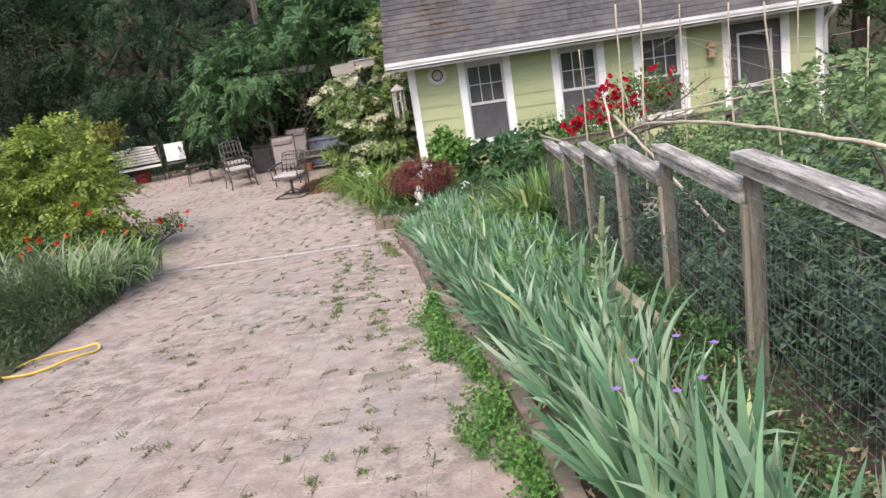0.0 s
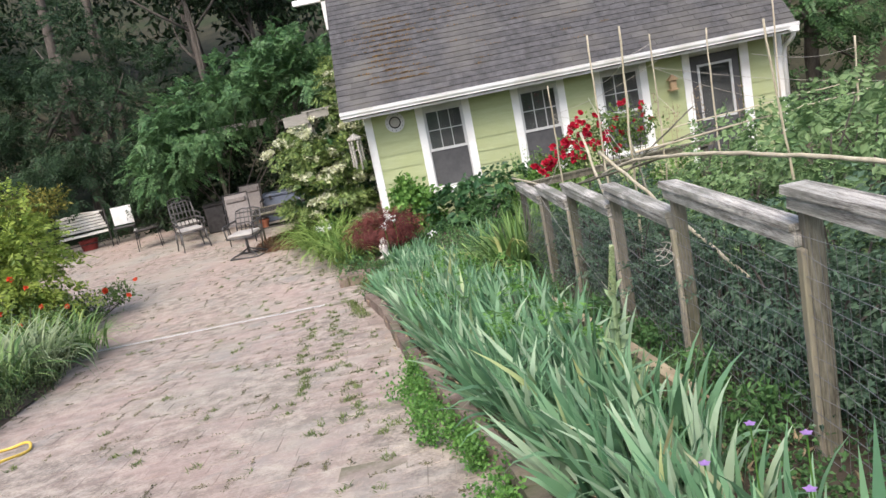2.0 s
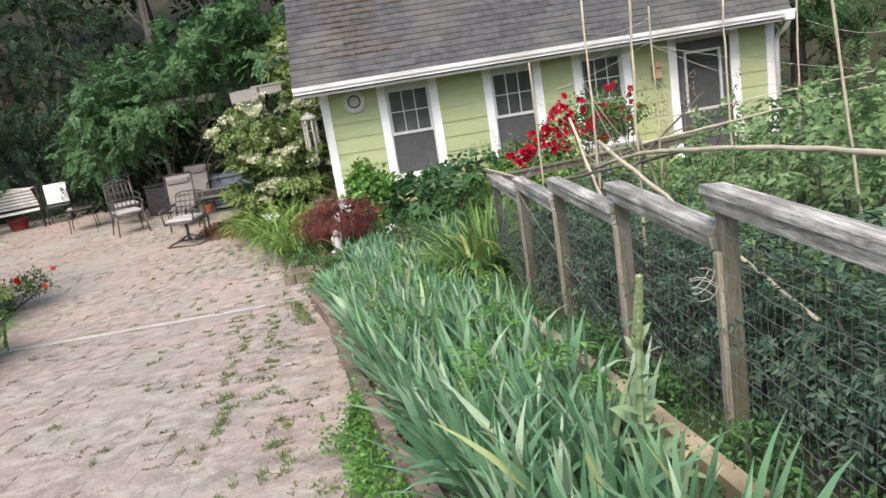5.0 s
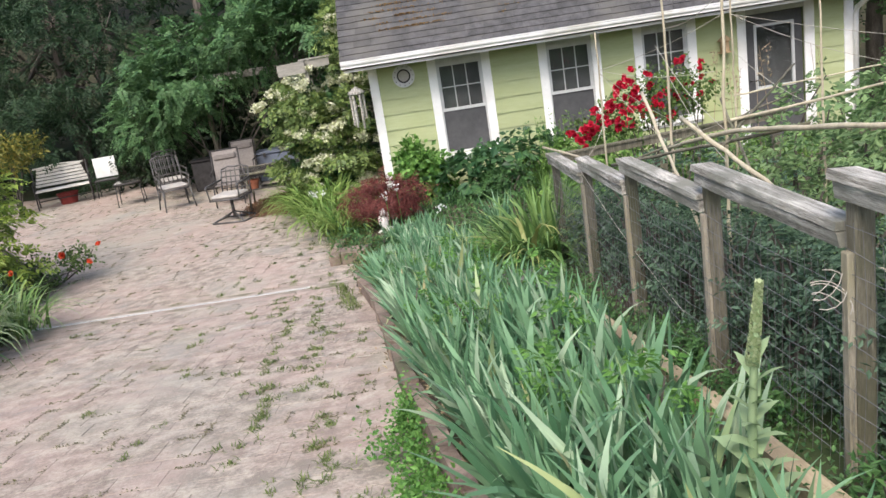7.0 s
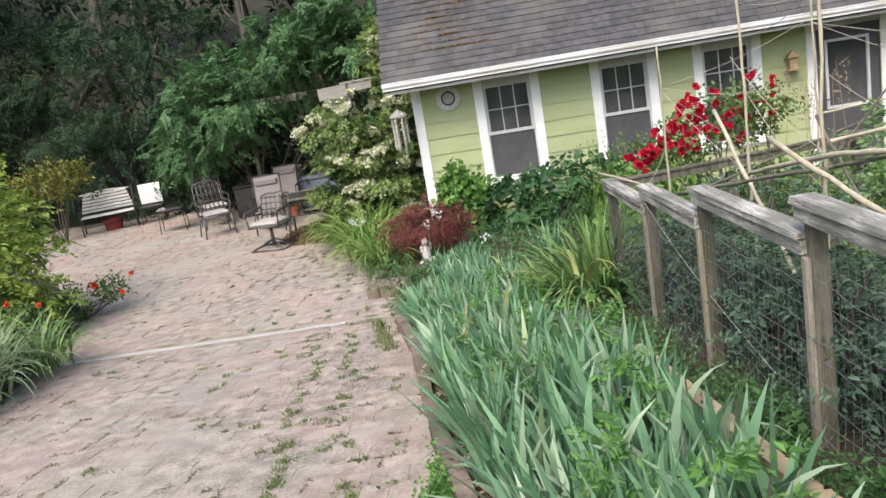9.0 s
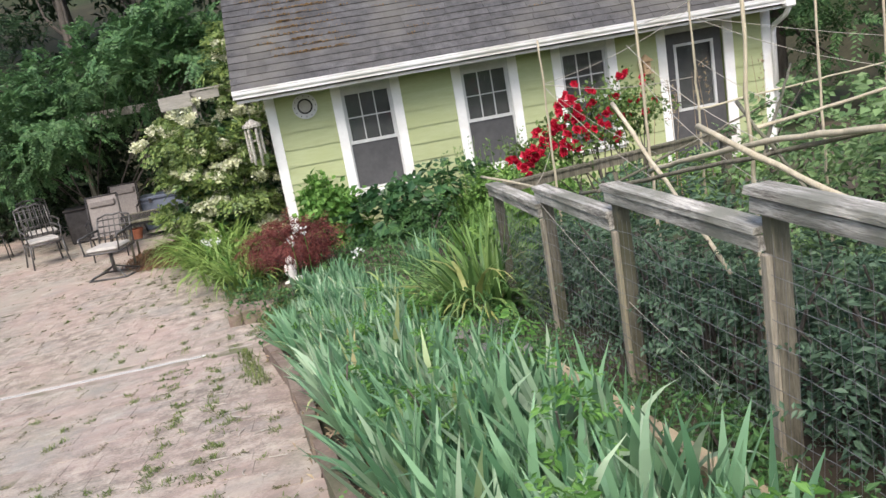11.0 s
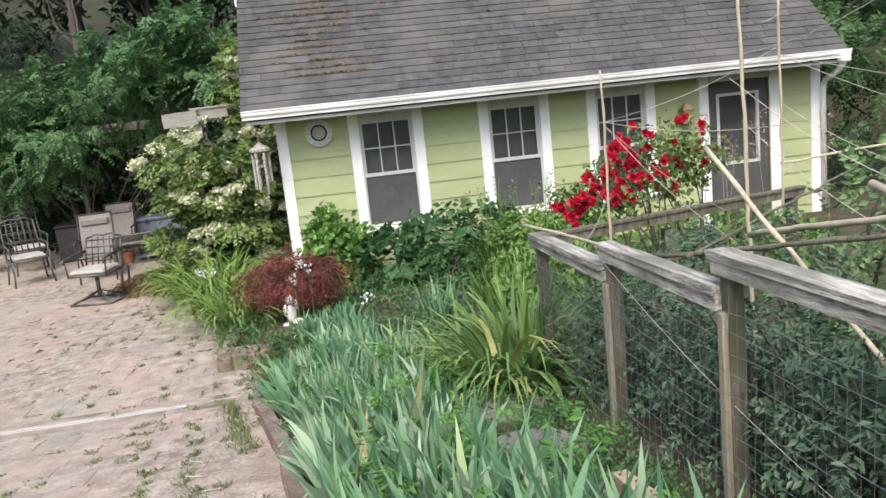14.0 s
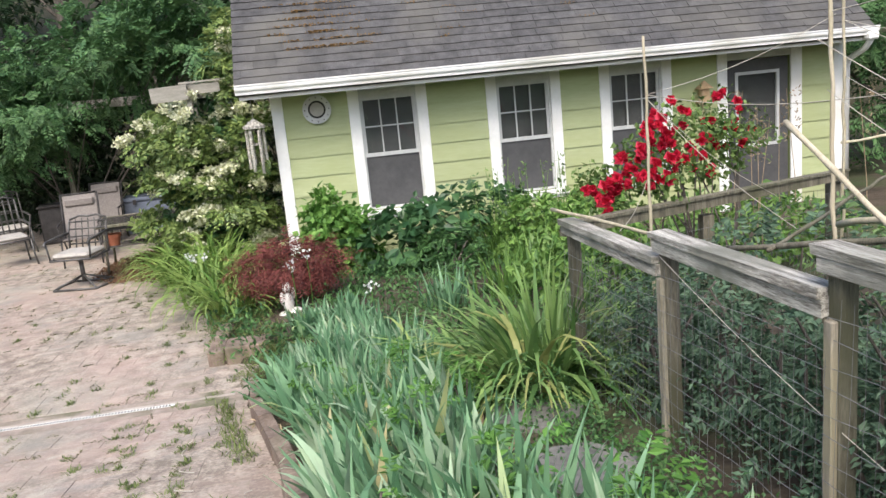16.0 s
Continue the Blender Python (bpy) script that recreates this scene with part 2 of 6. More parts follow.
L_amber = leafy("amber_leaf", (0.07, 0.11, 0.025), (0.27, 0.24, 0.05), 0.5, 0.3)
L_grass = leafy("joint_grass", (0.08, 0.115, 0.035), (0.20, 0.245, 0.08), 0.6, 0.3)
L_silver = leafy("silver_grass", (0.14, 0.20, 0.10), (0.36, 0.43, 0.25), 0.6, 0.25)
L_fennel = leafy("fennel_leaf", (0.05, 0.085, 0.03), (0.13, 0.18, 0.075), 0.7, 0.3)
L_lime = leafy("lime_leaf", (0.10, 0.17, 0.025), (0.34, 0.43, 0.085), 0.5, 0.3)
L_rose = leafy("rose_leaf", (0.05, 0.10, 0.025), (0.15, 0.23, 0.06), 0.5, 0.25)
L_red = leafy("red_petal", (0.40, 0.008, 0.022), (0.72, 0.028, 0.085), 0.55, 0.3)
L_orange = leafy("orange_red_petal", (0.62, 0.05, 0.02), (0.85, 0.13, 0.05), 0.55, 0.3)
L_moss = leafy("dark_moss", (0.075, 0.075, 0.035), (0.19, 0.18, 0.09), 0.9, 0.1)
L_purple = leafy("purple_petal", (0.32, 0.18, 0.50), (0.50, 0.32, 0.66), 0.6, 0.3)
L_cream = leafy("cream_petal", (0.46, 0.50, 0.25), (0.84, 0.83, 0.68), 0.6, 0.3)
L_white = leafy("white_petal", (0.66, 0.68, 0.66), (0.86, 0.87, 0.85), 0.6, 0.3)
L_maple = leafy("red_maple_leaf", (0.09, 0.024, 0.022), (0.265, 0.08, 0.066), 0.55, 0.3)
L_shrub = leafy("shrub_leaf", (0.07, 0.16, 0.035), (0.22, 0.37, 0.09), 0.45, 0.3)
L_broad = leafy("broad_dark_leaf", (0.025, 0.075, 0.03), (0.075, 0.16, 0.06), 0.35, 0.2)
L_hydrangea = leafy("hydrangea_leaf", (0.06, 0.115, 0.03), (0.24, 0.315, 0.095), 0.45, 0.2)
L_vine = leafy("vine_leaf", (0.044, 0.112, 0.04), (0.112, 0.215, 0.078), 0.5, 0.16)
L_cedar = leafy("cedar_leaf", (0.019, 0.047, 0.022), (0.045, 0.09, 0.037), 0.6, 0.15)
# near-black green: the wood's deep shade is put into the leaf colour
L_wood_shade = leafy("shaded_wood_leaf", (0.010, 0.024, 0.010), (0.028, 0.055, 0.02), 0.6, 0.2)
L_bush = leafy("bush_leaf", (0.06, 0.16, 0.03), (0.21, 0.39, 0.09), 0.5, 0.35)
L_veg = leafy("vegetable_leaf", (0.08, 0.155, 0.058), (0.25, 0.37, 0.155), 0.5, 0.3)
# green taken down to include the shadow at the fence foot
L_foot = leafy("fence_foot_leaf", (0.028, 0.082, 0.026), (0.115, 0.235, 0.075), 0.5, 0.25)
# dark end holds the shade inside the crop, pale end its highlights
L_vegshade = leafy("shaded_vegetable_leaf", (0.024, 0.056, 0.032), (0.135, 0.22, 0.132), 0.5, 0.2)
L_budded = leafy("budded_spike", (0.30, 0.40, 0.19), (0.56, 0.62, 0.38), 0.8, 0.2)
L_mullein = leafy("mullein_leaf", (0.20, 0.31, 0.15), (0.38, 0.49, 0.28), 0.8, 0.25)


# ---- mesh helpers ----
rng = np.random.default_rng(7)


def box(bm, x0, x1, y0, y1, z0, z1, bevel=0.0):
    made = bmesh.ops.create_cube(bm, size=1.0, matrix=Matrix.Translation(((x0 + x1) / 2, (y0 + y1) / 2, (z0 + z1) / 2)) @ Matrix.Diagonal((x1 - x0, y1 - y0, z1 - z0, 1)))
    if bevel:
        edges = list({e for v in made["verts"] for e in v.link_edges})
        bmesh.ops.bevel(bm, geom=edges, offset=bevel, segments=1, affect="EDGES")
    return made["verts"]


def boxes(*specs, bevel=0.0):
    bm = bmesh.new()
    for s in specs:
        box(bm, *s, bevel=bevel)
    return bm


def bar_data(a, b, w, h):
    """Vertices and faces of a straight bar of section w by h from a to b."""
    a, b = Vector(a), Vector(b)
    q = (b - a).to_track_quat("Y", "Z").to_matrix()
    n = (b - a).length
    V = [a + q @ Vector((i * w / 2, j * n, k * h / 2)) for j in (0, 1) for i, k in ((-1, -1), (1, -1), (1, 1), (-1, 1))]
    return np.array(V), [(3, 2, 1, 0), (4, 5, 6, 7), (0, 1, 5, 4), (1, 2, 6, 5), (2, 3, 7, 6), (3, 0, 4, 7)]


def tube_data(points, radii, sides=6):
    """Vertices and faces of a tapered round limb along points."""
    P = np.asarray(points, float)
    R = np.broadcast_to(np.asarray(radii, float), (len(P),))
    T = np.gradient(P, axis=0)
    T /= np.linalg.norm(T, axis=1)[:, None] + 1e-9
    ref = np.where(np.abs(T[:, 2:3]) > 0.9, np.array([[1.0, 0, 0]]), np.array([[0, 0, 1.0]]))
    U = np.cross(T, ref)
    U /= np.linalg.norm(U, axis=1)[:, None] + 1e-9
    W = np.cross(T, U)
    a = np.arange(sides) * 2 * np.pi / sides
    V = (P[:, None] + R[:, None, None] * (np.cos(a)[None, :, None] * U[:, None] + np.sin(a)[None, :, None] * W[:, None])).reshape(-1, 3)
    F = []
    for i in range(len(P) - 1):
        for j in range(sides):
            k = (j + 1) % sides
            F.append((i * sides + j, i * sides + k, (i + 1) * sides + k, (i + 1) * sides + j))
    F.append(tuple(range(sides))[::-1])
    F.append(tuple((len(P) - 1) * sides + j for j in range(sides)))
    return V, F


def joined(chunks):
    """Many (vertices, faces) in one."""
    V, F, n = [], [], 0
    for v, f in chunks:
        V.append(np.asarray(v, float))
        F += [tuple(i + n for i in face) for face in f]
        n += len(v)
    return np.concatenate(V), F


def data_mesh(name, V, F, material, smooth=False):
    me = bpy.data.meshes.new(name)
    me.from_pydata(np.asarray(V).tolist(), [], F if isinstance(F, list) else F.tolist())
    me.materials.append(material)
    if smooth:
        me.polygons.foreach_set("use_smooth", np.ones(len(me.polygons), bool))
    me.update()
    return me


def piece(name, V, F, material, parent=None, label="", smooth=False):
    ob = new(name, data_mesh(name, V, F, material, smooth))
    if parent:
        ob.parent = parent
    return tagged(ob, label) if label else ob


def part(name, bm, material, parent=None, label="", smooth=False):
    me = bpy.data.meshes.new(name)
    bmesh.ops.recalc_face_normals(bm, faces=bm.faces)
    bm.to_mesh(me)
    bm.free()
    me.materials.append(material)
    if smooth:
        me.polygons.foreach_set("use_smooth", np.ones(len(me.polygons), bool))
    ob = new(name, me)
    if parent:
        ob.parent = parent
    return tagged(ob, label) if label else ob


def thing(name, label, category, at=(0, 0, 0), turn=0.0, group="", kind=""):
    ob = new(name)
    ob.matrix_world = pose(*at, 0, 0, turn)
    ob.empty_display_size = 0.1
    return tagged(ob, label, category, group, kind)


def unit(v):
    return v / (np.linalg.norm(v, axis=-1, keepdims=True) + 1e-9)


def leaf_data(P, D, N, length, width, fold=0.12):
    """Leaf blades: base points P, directions D, face normals N; each a folded four-cornered blade."""
    n = len(P)
    L = np.broadcast_to(np.asarray(length, float), (n,))[:, None]
    Wd = np.broadcast_to(np.asarray(width, float), (n,))[:, None]
    D = unit(D)
    S = unit(np.cross(D, N))
    N = unit(np.cross(S, D))
    mid = P + D * L * 0.45
    V = np.stack([P, mid + S * Wd / 2 + N * fold * L, P + D * L, mid - S * Wd / 2 + N * fold * L], 1).reshape(-1, 3)
    i = np.arange(n)[:, None] * 4
    F = np.concatenate([i, i + 1, i + 2, i + 3], 1)
    return V, F


def blade_data(P, A, lean, length, width, droop, steps=5, twist=0.0):
    """Sword or ribbon leaves: base P, azimuth A, first lean from upright, length, width and droop (radians gained to the tip)."""
    n = len(P)
    s = np.linspace(0, 1, steps + 1)
    th = lean[:, None] + droop[:, None] * s[None] ** 1.6
    ds = length[:, None] / steps
    r = np.concatenate([np.zeros((n, 1)), np.cumsum(np.sin((th[:, :-1] + th[:, 1:]) / 2) * ds, 1)], 1)
    z = np.concatenate([np.zeros((n, 1)), np.cumsum(np.cos((th[:, :-1] + th[:, 1:]) / 2) * ds, 1)], 1)
    ca, sa = np.cos(A)[:, None], np.sin(A)[:, None]
    C = np.stack([P[:, 0:1] + ca * r, P[:, 1:2] + sa * r, P[:, 2:3] + z], -1)
    ws = width[:, None] * np.minimum(1.0, (1 - s[None]) * 2.2) * 0.5 + 0.0006
    tw = A[:, None] + np.pi / 2 + twist * rng.normal(size=(n, 1))
    side = np.stack([np.cos(tw), np.sin(tw), 0 * tw], -1)
    V = np.stack([C + side * ws[..., None], C - side * ws[..., None]], 2).reshape(-1, 3)
    base = np.arange(n)[:, None] * (steps + 1) * 2 + np.arange(steps)[None] * 2
    F = np.stack([base, base + 1, base + 3, base + 2], -1).reshape(-1, 4)
    return V, F


def tier_points(blobs, tiers, per, spread, shell=0.8):
    """Places in flattened tiers over ellipsoid blobs, with dark gaps left between the tiers; the way out at each."""
    C, O = crown_points(blobs, tiers, 1, 0.02, shell)
    C, O = np.repeat(C, per, 0), np.repeat(O, per, 0)
    off = rng.normal(size=C.shape) * spread * np.array([1.0, 1.0, 0.38])
    return C + off - np.array([0, 0, 0.35]) * np.abs(off[:, :1]), unit(O + off / spread * 0.45 + np.array([0, 0, 0.25]))


def crown_points(blobs, clumps, per, clump_size, shell=0.75):
    """Leaf places in clumps over ellipsoid blobs (x, y, z, rx, ry, rz), with the outward way at each."""
    B = np.array(blobs, float)
    vol = (B[:, 3] * B[:, 4] + B[:, 3] * B[:, 5] + B[:, 4] * B[:, 5])
    pick = rng.choice(len(B), clumps, p=vol / vol.sum())
    d = unit(rng.normal(size=(clumps, 3)))
    rad = shell + (1.08 - shell) * rng.random((clumps, 1)) ** 0.6
    rad *= 1 + 0.16 * np.sin(d[:, :1] * 7 + pick[:, None]) * np.cos(d[:, 2:3] * 6)
    C = B[pick, :3] + d * B[pick, 3:] * rad
    out = unit(d / B[pick, 3:])
    P = np.repeat(C, per, 0) + rng.normal(size=(clumps * per, 3)) * clump_size * np.array([1, 1, 0.6])
    return P, np.repeat(out, per, 0)


def foliage(blobs, clumps, per, clump_size, length, ratio=0.6, up=0.5, droop=0.35, shell=0.75, floor=None):
    P, O = crown_points(blobs, clumps, per, clump_size, shell)
    if floor is not None:
        keep = P[:, 2] > floor
        P, O = P[keep], O[keep]
    n = len(P)
    N = unit(O * 0.7 + np.array([0, 0, up]) + rng.normal(size=(n, 3)) * 0.45)
    D = unit(rng.normal(size=(n, 3)) + O * 0.5 - np.array([0, 0, droop]))
    L = length * (0.6 + 0.8 * rng.random(n))
    return leaf_data(P, D, N, L, L * ratio)


def sprays(blobs, count, per, reach, leaf, ratio=0.4, droop=0.6, shell=0.6, wild=0.45, tiers=0, spread=0.3):
    """Leafy shoots: blades in two rows along drooping axes that stand out from ellipsoid blobs."""
    C, O = tier_points(blobs, tiers, count // tiers, spread, shell) if tiers else crown_points(blobs, count, 1, 0.04, shell)
    n = len(C)
    A = unit(O * 0.8 - np.array([0, 0, droop]) * rng.random((n, 1)) + rng.normal(size=(n, 3)) * wild)
    S = unit(np.cross(A, O + np.array([0.01, 0.02, 0.9])))
    N = unit(np.cross(S, A))
    N = np.where(N[:, 2:3] < 0, -N, N)
    t = np.tile(np.linspace(0.05, 1, per), n)[:, None]
    R = reach * rng.uniform(0.6, 1.3, (n, 1))
    rep = lambda q: np.repeat(q, per, 0)
    P = rep(C) + rep(A * R) * t - np.array([0, 0, 0.25]) * rep(R) * t**2
    sgn = np.tile(np.where(np.arange(per) % 2 == 0, 1.0, -1.0), n)[:, None]
    m = len(P)
    loose = 0.5 if tiers else 1.0
    D = unit(rep(S) * sgn + rep(A) * 0.55 + rng.normal(size=(m, 3)) * 0.25 * loose - np.array([0, 0, 0.25]))
    L = leaf * (0.65 + 0.6 * rng.random(m)) * (1.1 - 0.4 * t[:, 0])
    return leaf_data(P, D, unit(rep(N) + rng.normal(size=(m, 3)) * 0.3 * loose), L, L * ratio)


def limbs(base, tips, r0, r1=0.012, bend=0.25, sides=6, steps=6):
    chunks = []
    base = np.array(base, float)
    for tip in tips:
        tip = np.array(tip, float)
        s = np.linspace(0, 1, steps)[:, None]
        off = rng.normal(size=3) * bend * np.linalg.norm(tip - base) * 0.3
        P = base + (tip - base) * s + off * np.sin(s * np.pi)
        chunks.append(tube_data(P, r0 + (r1 - r0) * s[:, 0], sides))
    return joined(chunks)


# ---- the lie of the land ----
def lerp(x, table):
    xs, ys = zip(*table)
    return float(np.interp(x, xs, ys))


def gz(y):
    return max(0.0, 0.105 * (-4.1 - max(y, -24.0)))


KERB = [(-18, 0.45), (-14, 0.24), (-12, 0.06), (-10.9, -0.08), (-9.3, -0.42), (-7.8, -0.70), (-6.9, -0.82), (-6.0, -0.95), (-5.3, -1.09), (-4.5, -1.27), (-3.40, -1.28), (-3.30, -1.60), (-2.2, -1.78), (0, -2.30), (1.2, -2.75), (4, -3.2), (9, -3.2)]
LEFT = [(-18, -3.4), (-8.8, -4.2), (-7.3, -4.45), (-6, -4.62), (-4, -5.3), (-2, -5.7), (0, -7.2), (1.5, -8.3), (4, -10.6), (6, -11.5), (9, -11.5)]


def kerb_x(y):
    return lerp(y, KERB)


def left_x(y):
    return lerp(y, LEFT)


def land(x, y):
    """The height of the one sheet of ground."""
    z = gz(y) - 0.06
    back = max(0.0, y - 8.5) * 0.42 + max(0.0, x - 13) * 0.4 + max(0.0, -13 - x) * 0.4
    return z + min(back, 16.0) + (0.15 * noise.noise((x * 0.3, y * 0.3, 0)) if back > 0.5 else 0)


def bed(x, y):
    """Soil of the raised bed between the kerb and the fence, and of the garden behind it."""
    k = kerb_x(y)
    return gz(y) + 0.06 + 0.12 * min(1.0, max(0.0, (x - k) / 0.9)) + 0.02 * noise.noise((x * 3, y * 3, 1))


def sheet(name, xs, ys, height, material, label, category):
    V = [(x, y, height(x, y)) for y in ys for x in xs]
    w = len(xs)
    F = [(j * w + i, j * w + i + 1, (j + 1) * w + i + 1, (j + 1) * w + i) for j in range(len(ys) - 1) for i in range(w - 1)]
    return tagged(piece(name, V, F, material, smooth=True), label, category, kind="structure")


gx = [-600, -200, -80, -50, -35] + list(np.arange(-26, 27, 1.0)) + [35, 50, 80, 200, 600]
gy = [-600, -200, -80, -40, -30] + list(np.arange(-24, 48, 0.8)) + [60, 80, 200, 600]
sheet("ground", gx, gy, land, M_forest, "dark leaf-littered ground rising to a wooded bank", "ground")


# ---- the house ----
X0, X1 = -1.05, 6.58
EAVE_Z, EAVE_Y, PITCH = 2.36, -0.58, math.tan(radians(42))
RIDGE_Y = 2.4
WINDOWS = [(0.0, 0.72), (1.751, 2.461), (3.26, 3.979)]
WZ0, WZ1 = 0.685, 2.113
DOOR = (4.90, 5.82, 0.08, 2.11)
house = thing("house", "small green lap-sided cottage with white trim and grey shingles", "house", (0, 0, 0))


def wall_core():
    """The front wall, with its openings through it, and the other three walls."""
    bm = bmesh.new()
    cuts = [(a, b, WZ0, WZ1) for a, b in WINDOWS] + [DOOR]
    x = X0
    for a, b, z0, z1 in cuts:
        box(bm, x, a, 0.0, 0.12, -0.1, 2.5)
        box(bm, a, b, 0.0, 0.12, z1, 2.5)
        if z0 > 0.1:
            box(bm, a, b, 0.0, 0.12, -0.1, z0)
        x = b
    box(bm, x, X1, 0.0, 0.12, -0.1, 2.5)
    box(bm, X0, X0 + 0.12, 0.12, 5.3, -0.1, 2.5)
    box(bm, X1 - 0.12, X1, 0.12, 5.3, -0.1, 2.5)
    box(bm, X0 + 0.12, X1 - 0.12, 5.18, 5.3, -0.1, 2.5)
    return bm


part("wall", wall_core(), M_wallcore, house)
part("floor", boxes((X0 + 0.12, X1 - 0.12, 0.12, 5.18, 0.0, 0.06)), M_room, house)
part("ceiling", boxes((X0 + 0.12, X1 - 0.12, 0.12, 5.18, 2.44, 2.49)), M_room, house)
part("inner_wall", boxes((X0 + 0.121, X1 - 0.121, 2.2, 2.26, 0.06, 2.44)), M_room, house)

# gable triangles
for gx0 in (X0, X1 - 0.12):
    V = [(gx0 + d, y, z) for d in (0, 0.12) for y, z in ((0, 2.5), (RIDGE_Y, 2.5 + RIDGE_Y * PITCH - 0.12), (5.3, 2.5))]
    piece("gable", V, [(0, 1, 2), (5, 4, 3), (0, 3, 4, 1), (1, 4, 5, 2), (2, 5, 3, 0)], M_siding, house)

# roof slabs, fascia, gutter
drop = 0.07
for front in (True, False):
    ya, yb = (EAVE_Y, RIDGE_Y) if front else (5.3 + 0.5, RIDGE_Y)
    za = EAVE_Z if front else EAVE_Z + 0.05
    zb = EAVE_Z + (RIDGE_Y - EAVE_Y) * PITCH
    V = [(x, y, z - d) for d in (0.012, drop + 0.05) for x in (-1.40, 6.62) for y, z in ((ya, za), (yb, zb))]
    piece("roof", V, [(0, 1, 3, 2), (4, 6, 7, 5), (0, 2, 6, 4), (1, 5, 7, 3), (0, 4, 5, 1), (2, 3, 7, 6)], M_shingle, house)
gut = thing("gutter", "white painted metal gutter along the cottage eave", "gutter", (0, 0, 0))
prof = [(-0.02, 0.0), (-0.10, 0.0), (-0.112, -0.03), (-0.105, -0.055), (-0.085, -0.075), (-0.08, -0.105), (-0.02, -0.105)]
V = [(x, EAVE_Y + 0.02 + a, EAVE_Z + 0.005 + b) for x in (-1.41, 6.64) for a, b in prof]
k = len(prof)
F = [(i, (i + 1) % k, k + (i + 1) % k, k + i) for i in range(k)] + [tuple(range(k))[::-1], tuple(range(k, 2 * k))]
piece("trough", V, F, M_white, gut)
part("lip", boxes((-1.41, 6.64, EAVE_Y - 0.10, EAVE_Y - 0.088, EAVE_Z - 0.002, EAVE_Z + 0.012)), M_white, gut)
V, F = tube_data([(6.55, -0.62, 2.28), (6.55, -0.62, 2.20), (6.56, -0.50, 2.10), (6.60, -0.14, 1.98), (6.61, -0.08, 1.88), (6.61, -0.08, 0.2)], 0.04, 8)
piece("downspout", V, F, M_white, gut, smooth=True)
part("outlet_box", boxes((6.48, 6.62, -0.70, -0.55, 2.20, 2.30), bevel=0.02), M_white, gut)
part("fascia", boxes((-1.38, 6.60, EAVE_Y + 0.03, EAVE_Y + 0.05, 2.20, 2.345)), M_white, house)
part("soffit", boxes((-1.38, 6.60, EAVE_Y + 0.05, 0.0, 2.255, 2.275)), M_siding, house)

# corner boards
part("corner_board", boxes((X0 - 0.02, X0 + 0.12, -0.036, 0.0, 0.02, 2.255), bevel=0.004), M_white, house)
part("corner_board", boxes((X0 - 0.022, X0, 0.0, 0.12, 0.02, 2.255), bevel=0.004), M_white, house)
part("corner_board", boxes((X1 - 0.13, X1 + 0.02, -0.036, 0.0, 0.02, 2.255), bevel=0.004), M_white, house)


def build_window(a, b):
    w = thing("window", "white-trimmed sash window with six upper panes and a screened lower half", "window", (a, 0, WZ0), group="front windows")
    W, H = b - a, WZ1 - WZ0
    t = 0.135
    for x0, x1 in ((-t, 0.0), (W, W + t)):
        part("casing", boxes((x0, x1, -0.036, 0.0, -0.01, H + 0.14), bevel=0.004), M_white, w)
    # white trim too, but coloured grey for the shade under the eave
    part("shaded_head_casing", boxes((0.0, W, -0.034, 0.0, H, H + 0.14)), M_sash, w)
    part("sill", boxes((-t - 0.03, W + t + 0.03, -0.075, 0.0, -0.075, -0.01), (-t, W + t, -0.034, 0.0, -0.12, -0.075), bevel=0.006), M_white, w)
    f = part("jamb", boxes((0, 0.022, 0.0, 0.11, 0, H), (W - 0.022, W, 0.0, 0.11, 0, H), (0.022, W - 0.022, 0.0, 0.11, H - 0.02, H), (0.022, W - 0.022, 0.0, 0.11, 0, 0.025)), M_sash, w)
    mid = H * 0.49
    s = part("upper_sash", boxes((0.022, 0.05, 0.03, 0.06, mid, H - 0.02), (W - 0.05, W - 0.022, 0.03, 0.06, mid, H - 0.02), (0.05, W - 0.05, 0.03, 0.06, H - 0.055, H - 0.02), (0.022, W - 0.022, 0.012, 0.06, mid - 0.03, mid + 0.015)), M_sash, w)
    top, bot = H - 0.055, mid + 0.015
    for i in (1, 2):
        x = 0.05 + (W - 0.1) * i / 3
        part("muntin", boxes((x - 0.008, x + 0.008, 0.034, 0.052, bot, top)), M_sash, s)
    part("muntin", boxes((0.05, W - 0.05, 0.036, 0.05, (top + bot) / 2 - 0.008, (top + bot) / 2 + 0.008)), M_sash, s)
    p = part("pane", boxes((0.05, W - 0.05, 0.053, 0.056, bot, top)), M_glass, s)
    p.visible_shadow = False
    # added plate: its grey stands for the dim room behind the upper panes
    part("dim_backing", boxes((0.03, W - 0.03, 0.095, 0.098, mid, H - 0.02)), M_screen, w, "added grey plate standing for the dim room behind the panes")
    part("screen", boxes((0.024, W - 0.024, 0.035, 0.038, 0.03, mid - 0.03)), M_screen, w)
    lo = part("lower_sash", boxes((0.022, 0.06, 0.06, 0.09, 0.025, mid), (W - 0.06, W - 0.022, 0.06, 0.09, 0.025, mid), (0.06, W - 0.06, 0.06, 0.09, 0.025, 0.08)), M_sash, w)
    return w


for a, b in WINDOWS:
    build_window(a, b)

door = thing("door", "grey storm door with a cream-framed glass pane and white trim", "door", (DOOR[0], 0, DOOR[2]), kind="structure")
DW, DH = DOOR[1] - DOOR[0], DOOR[3] - DOOR[2]
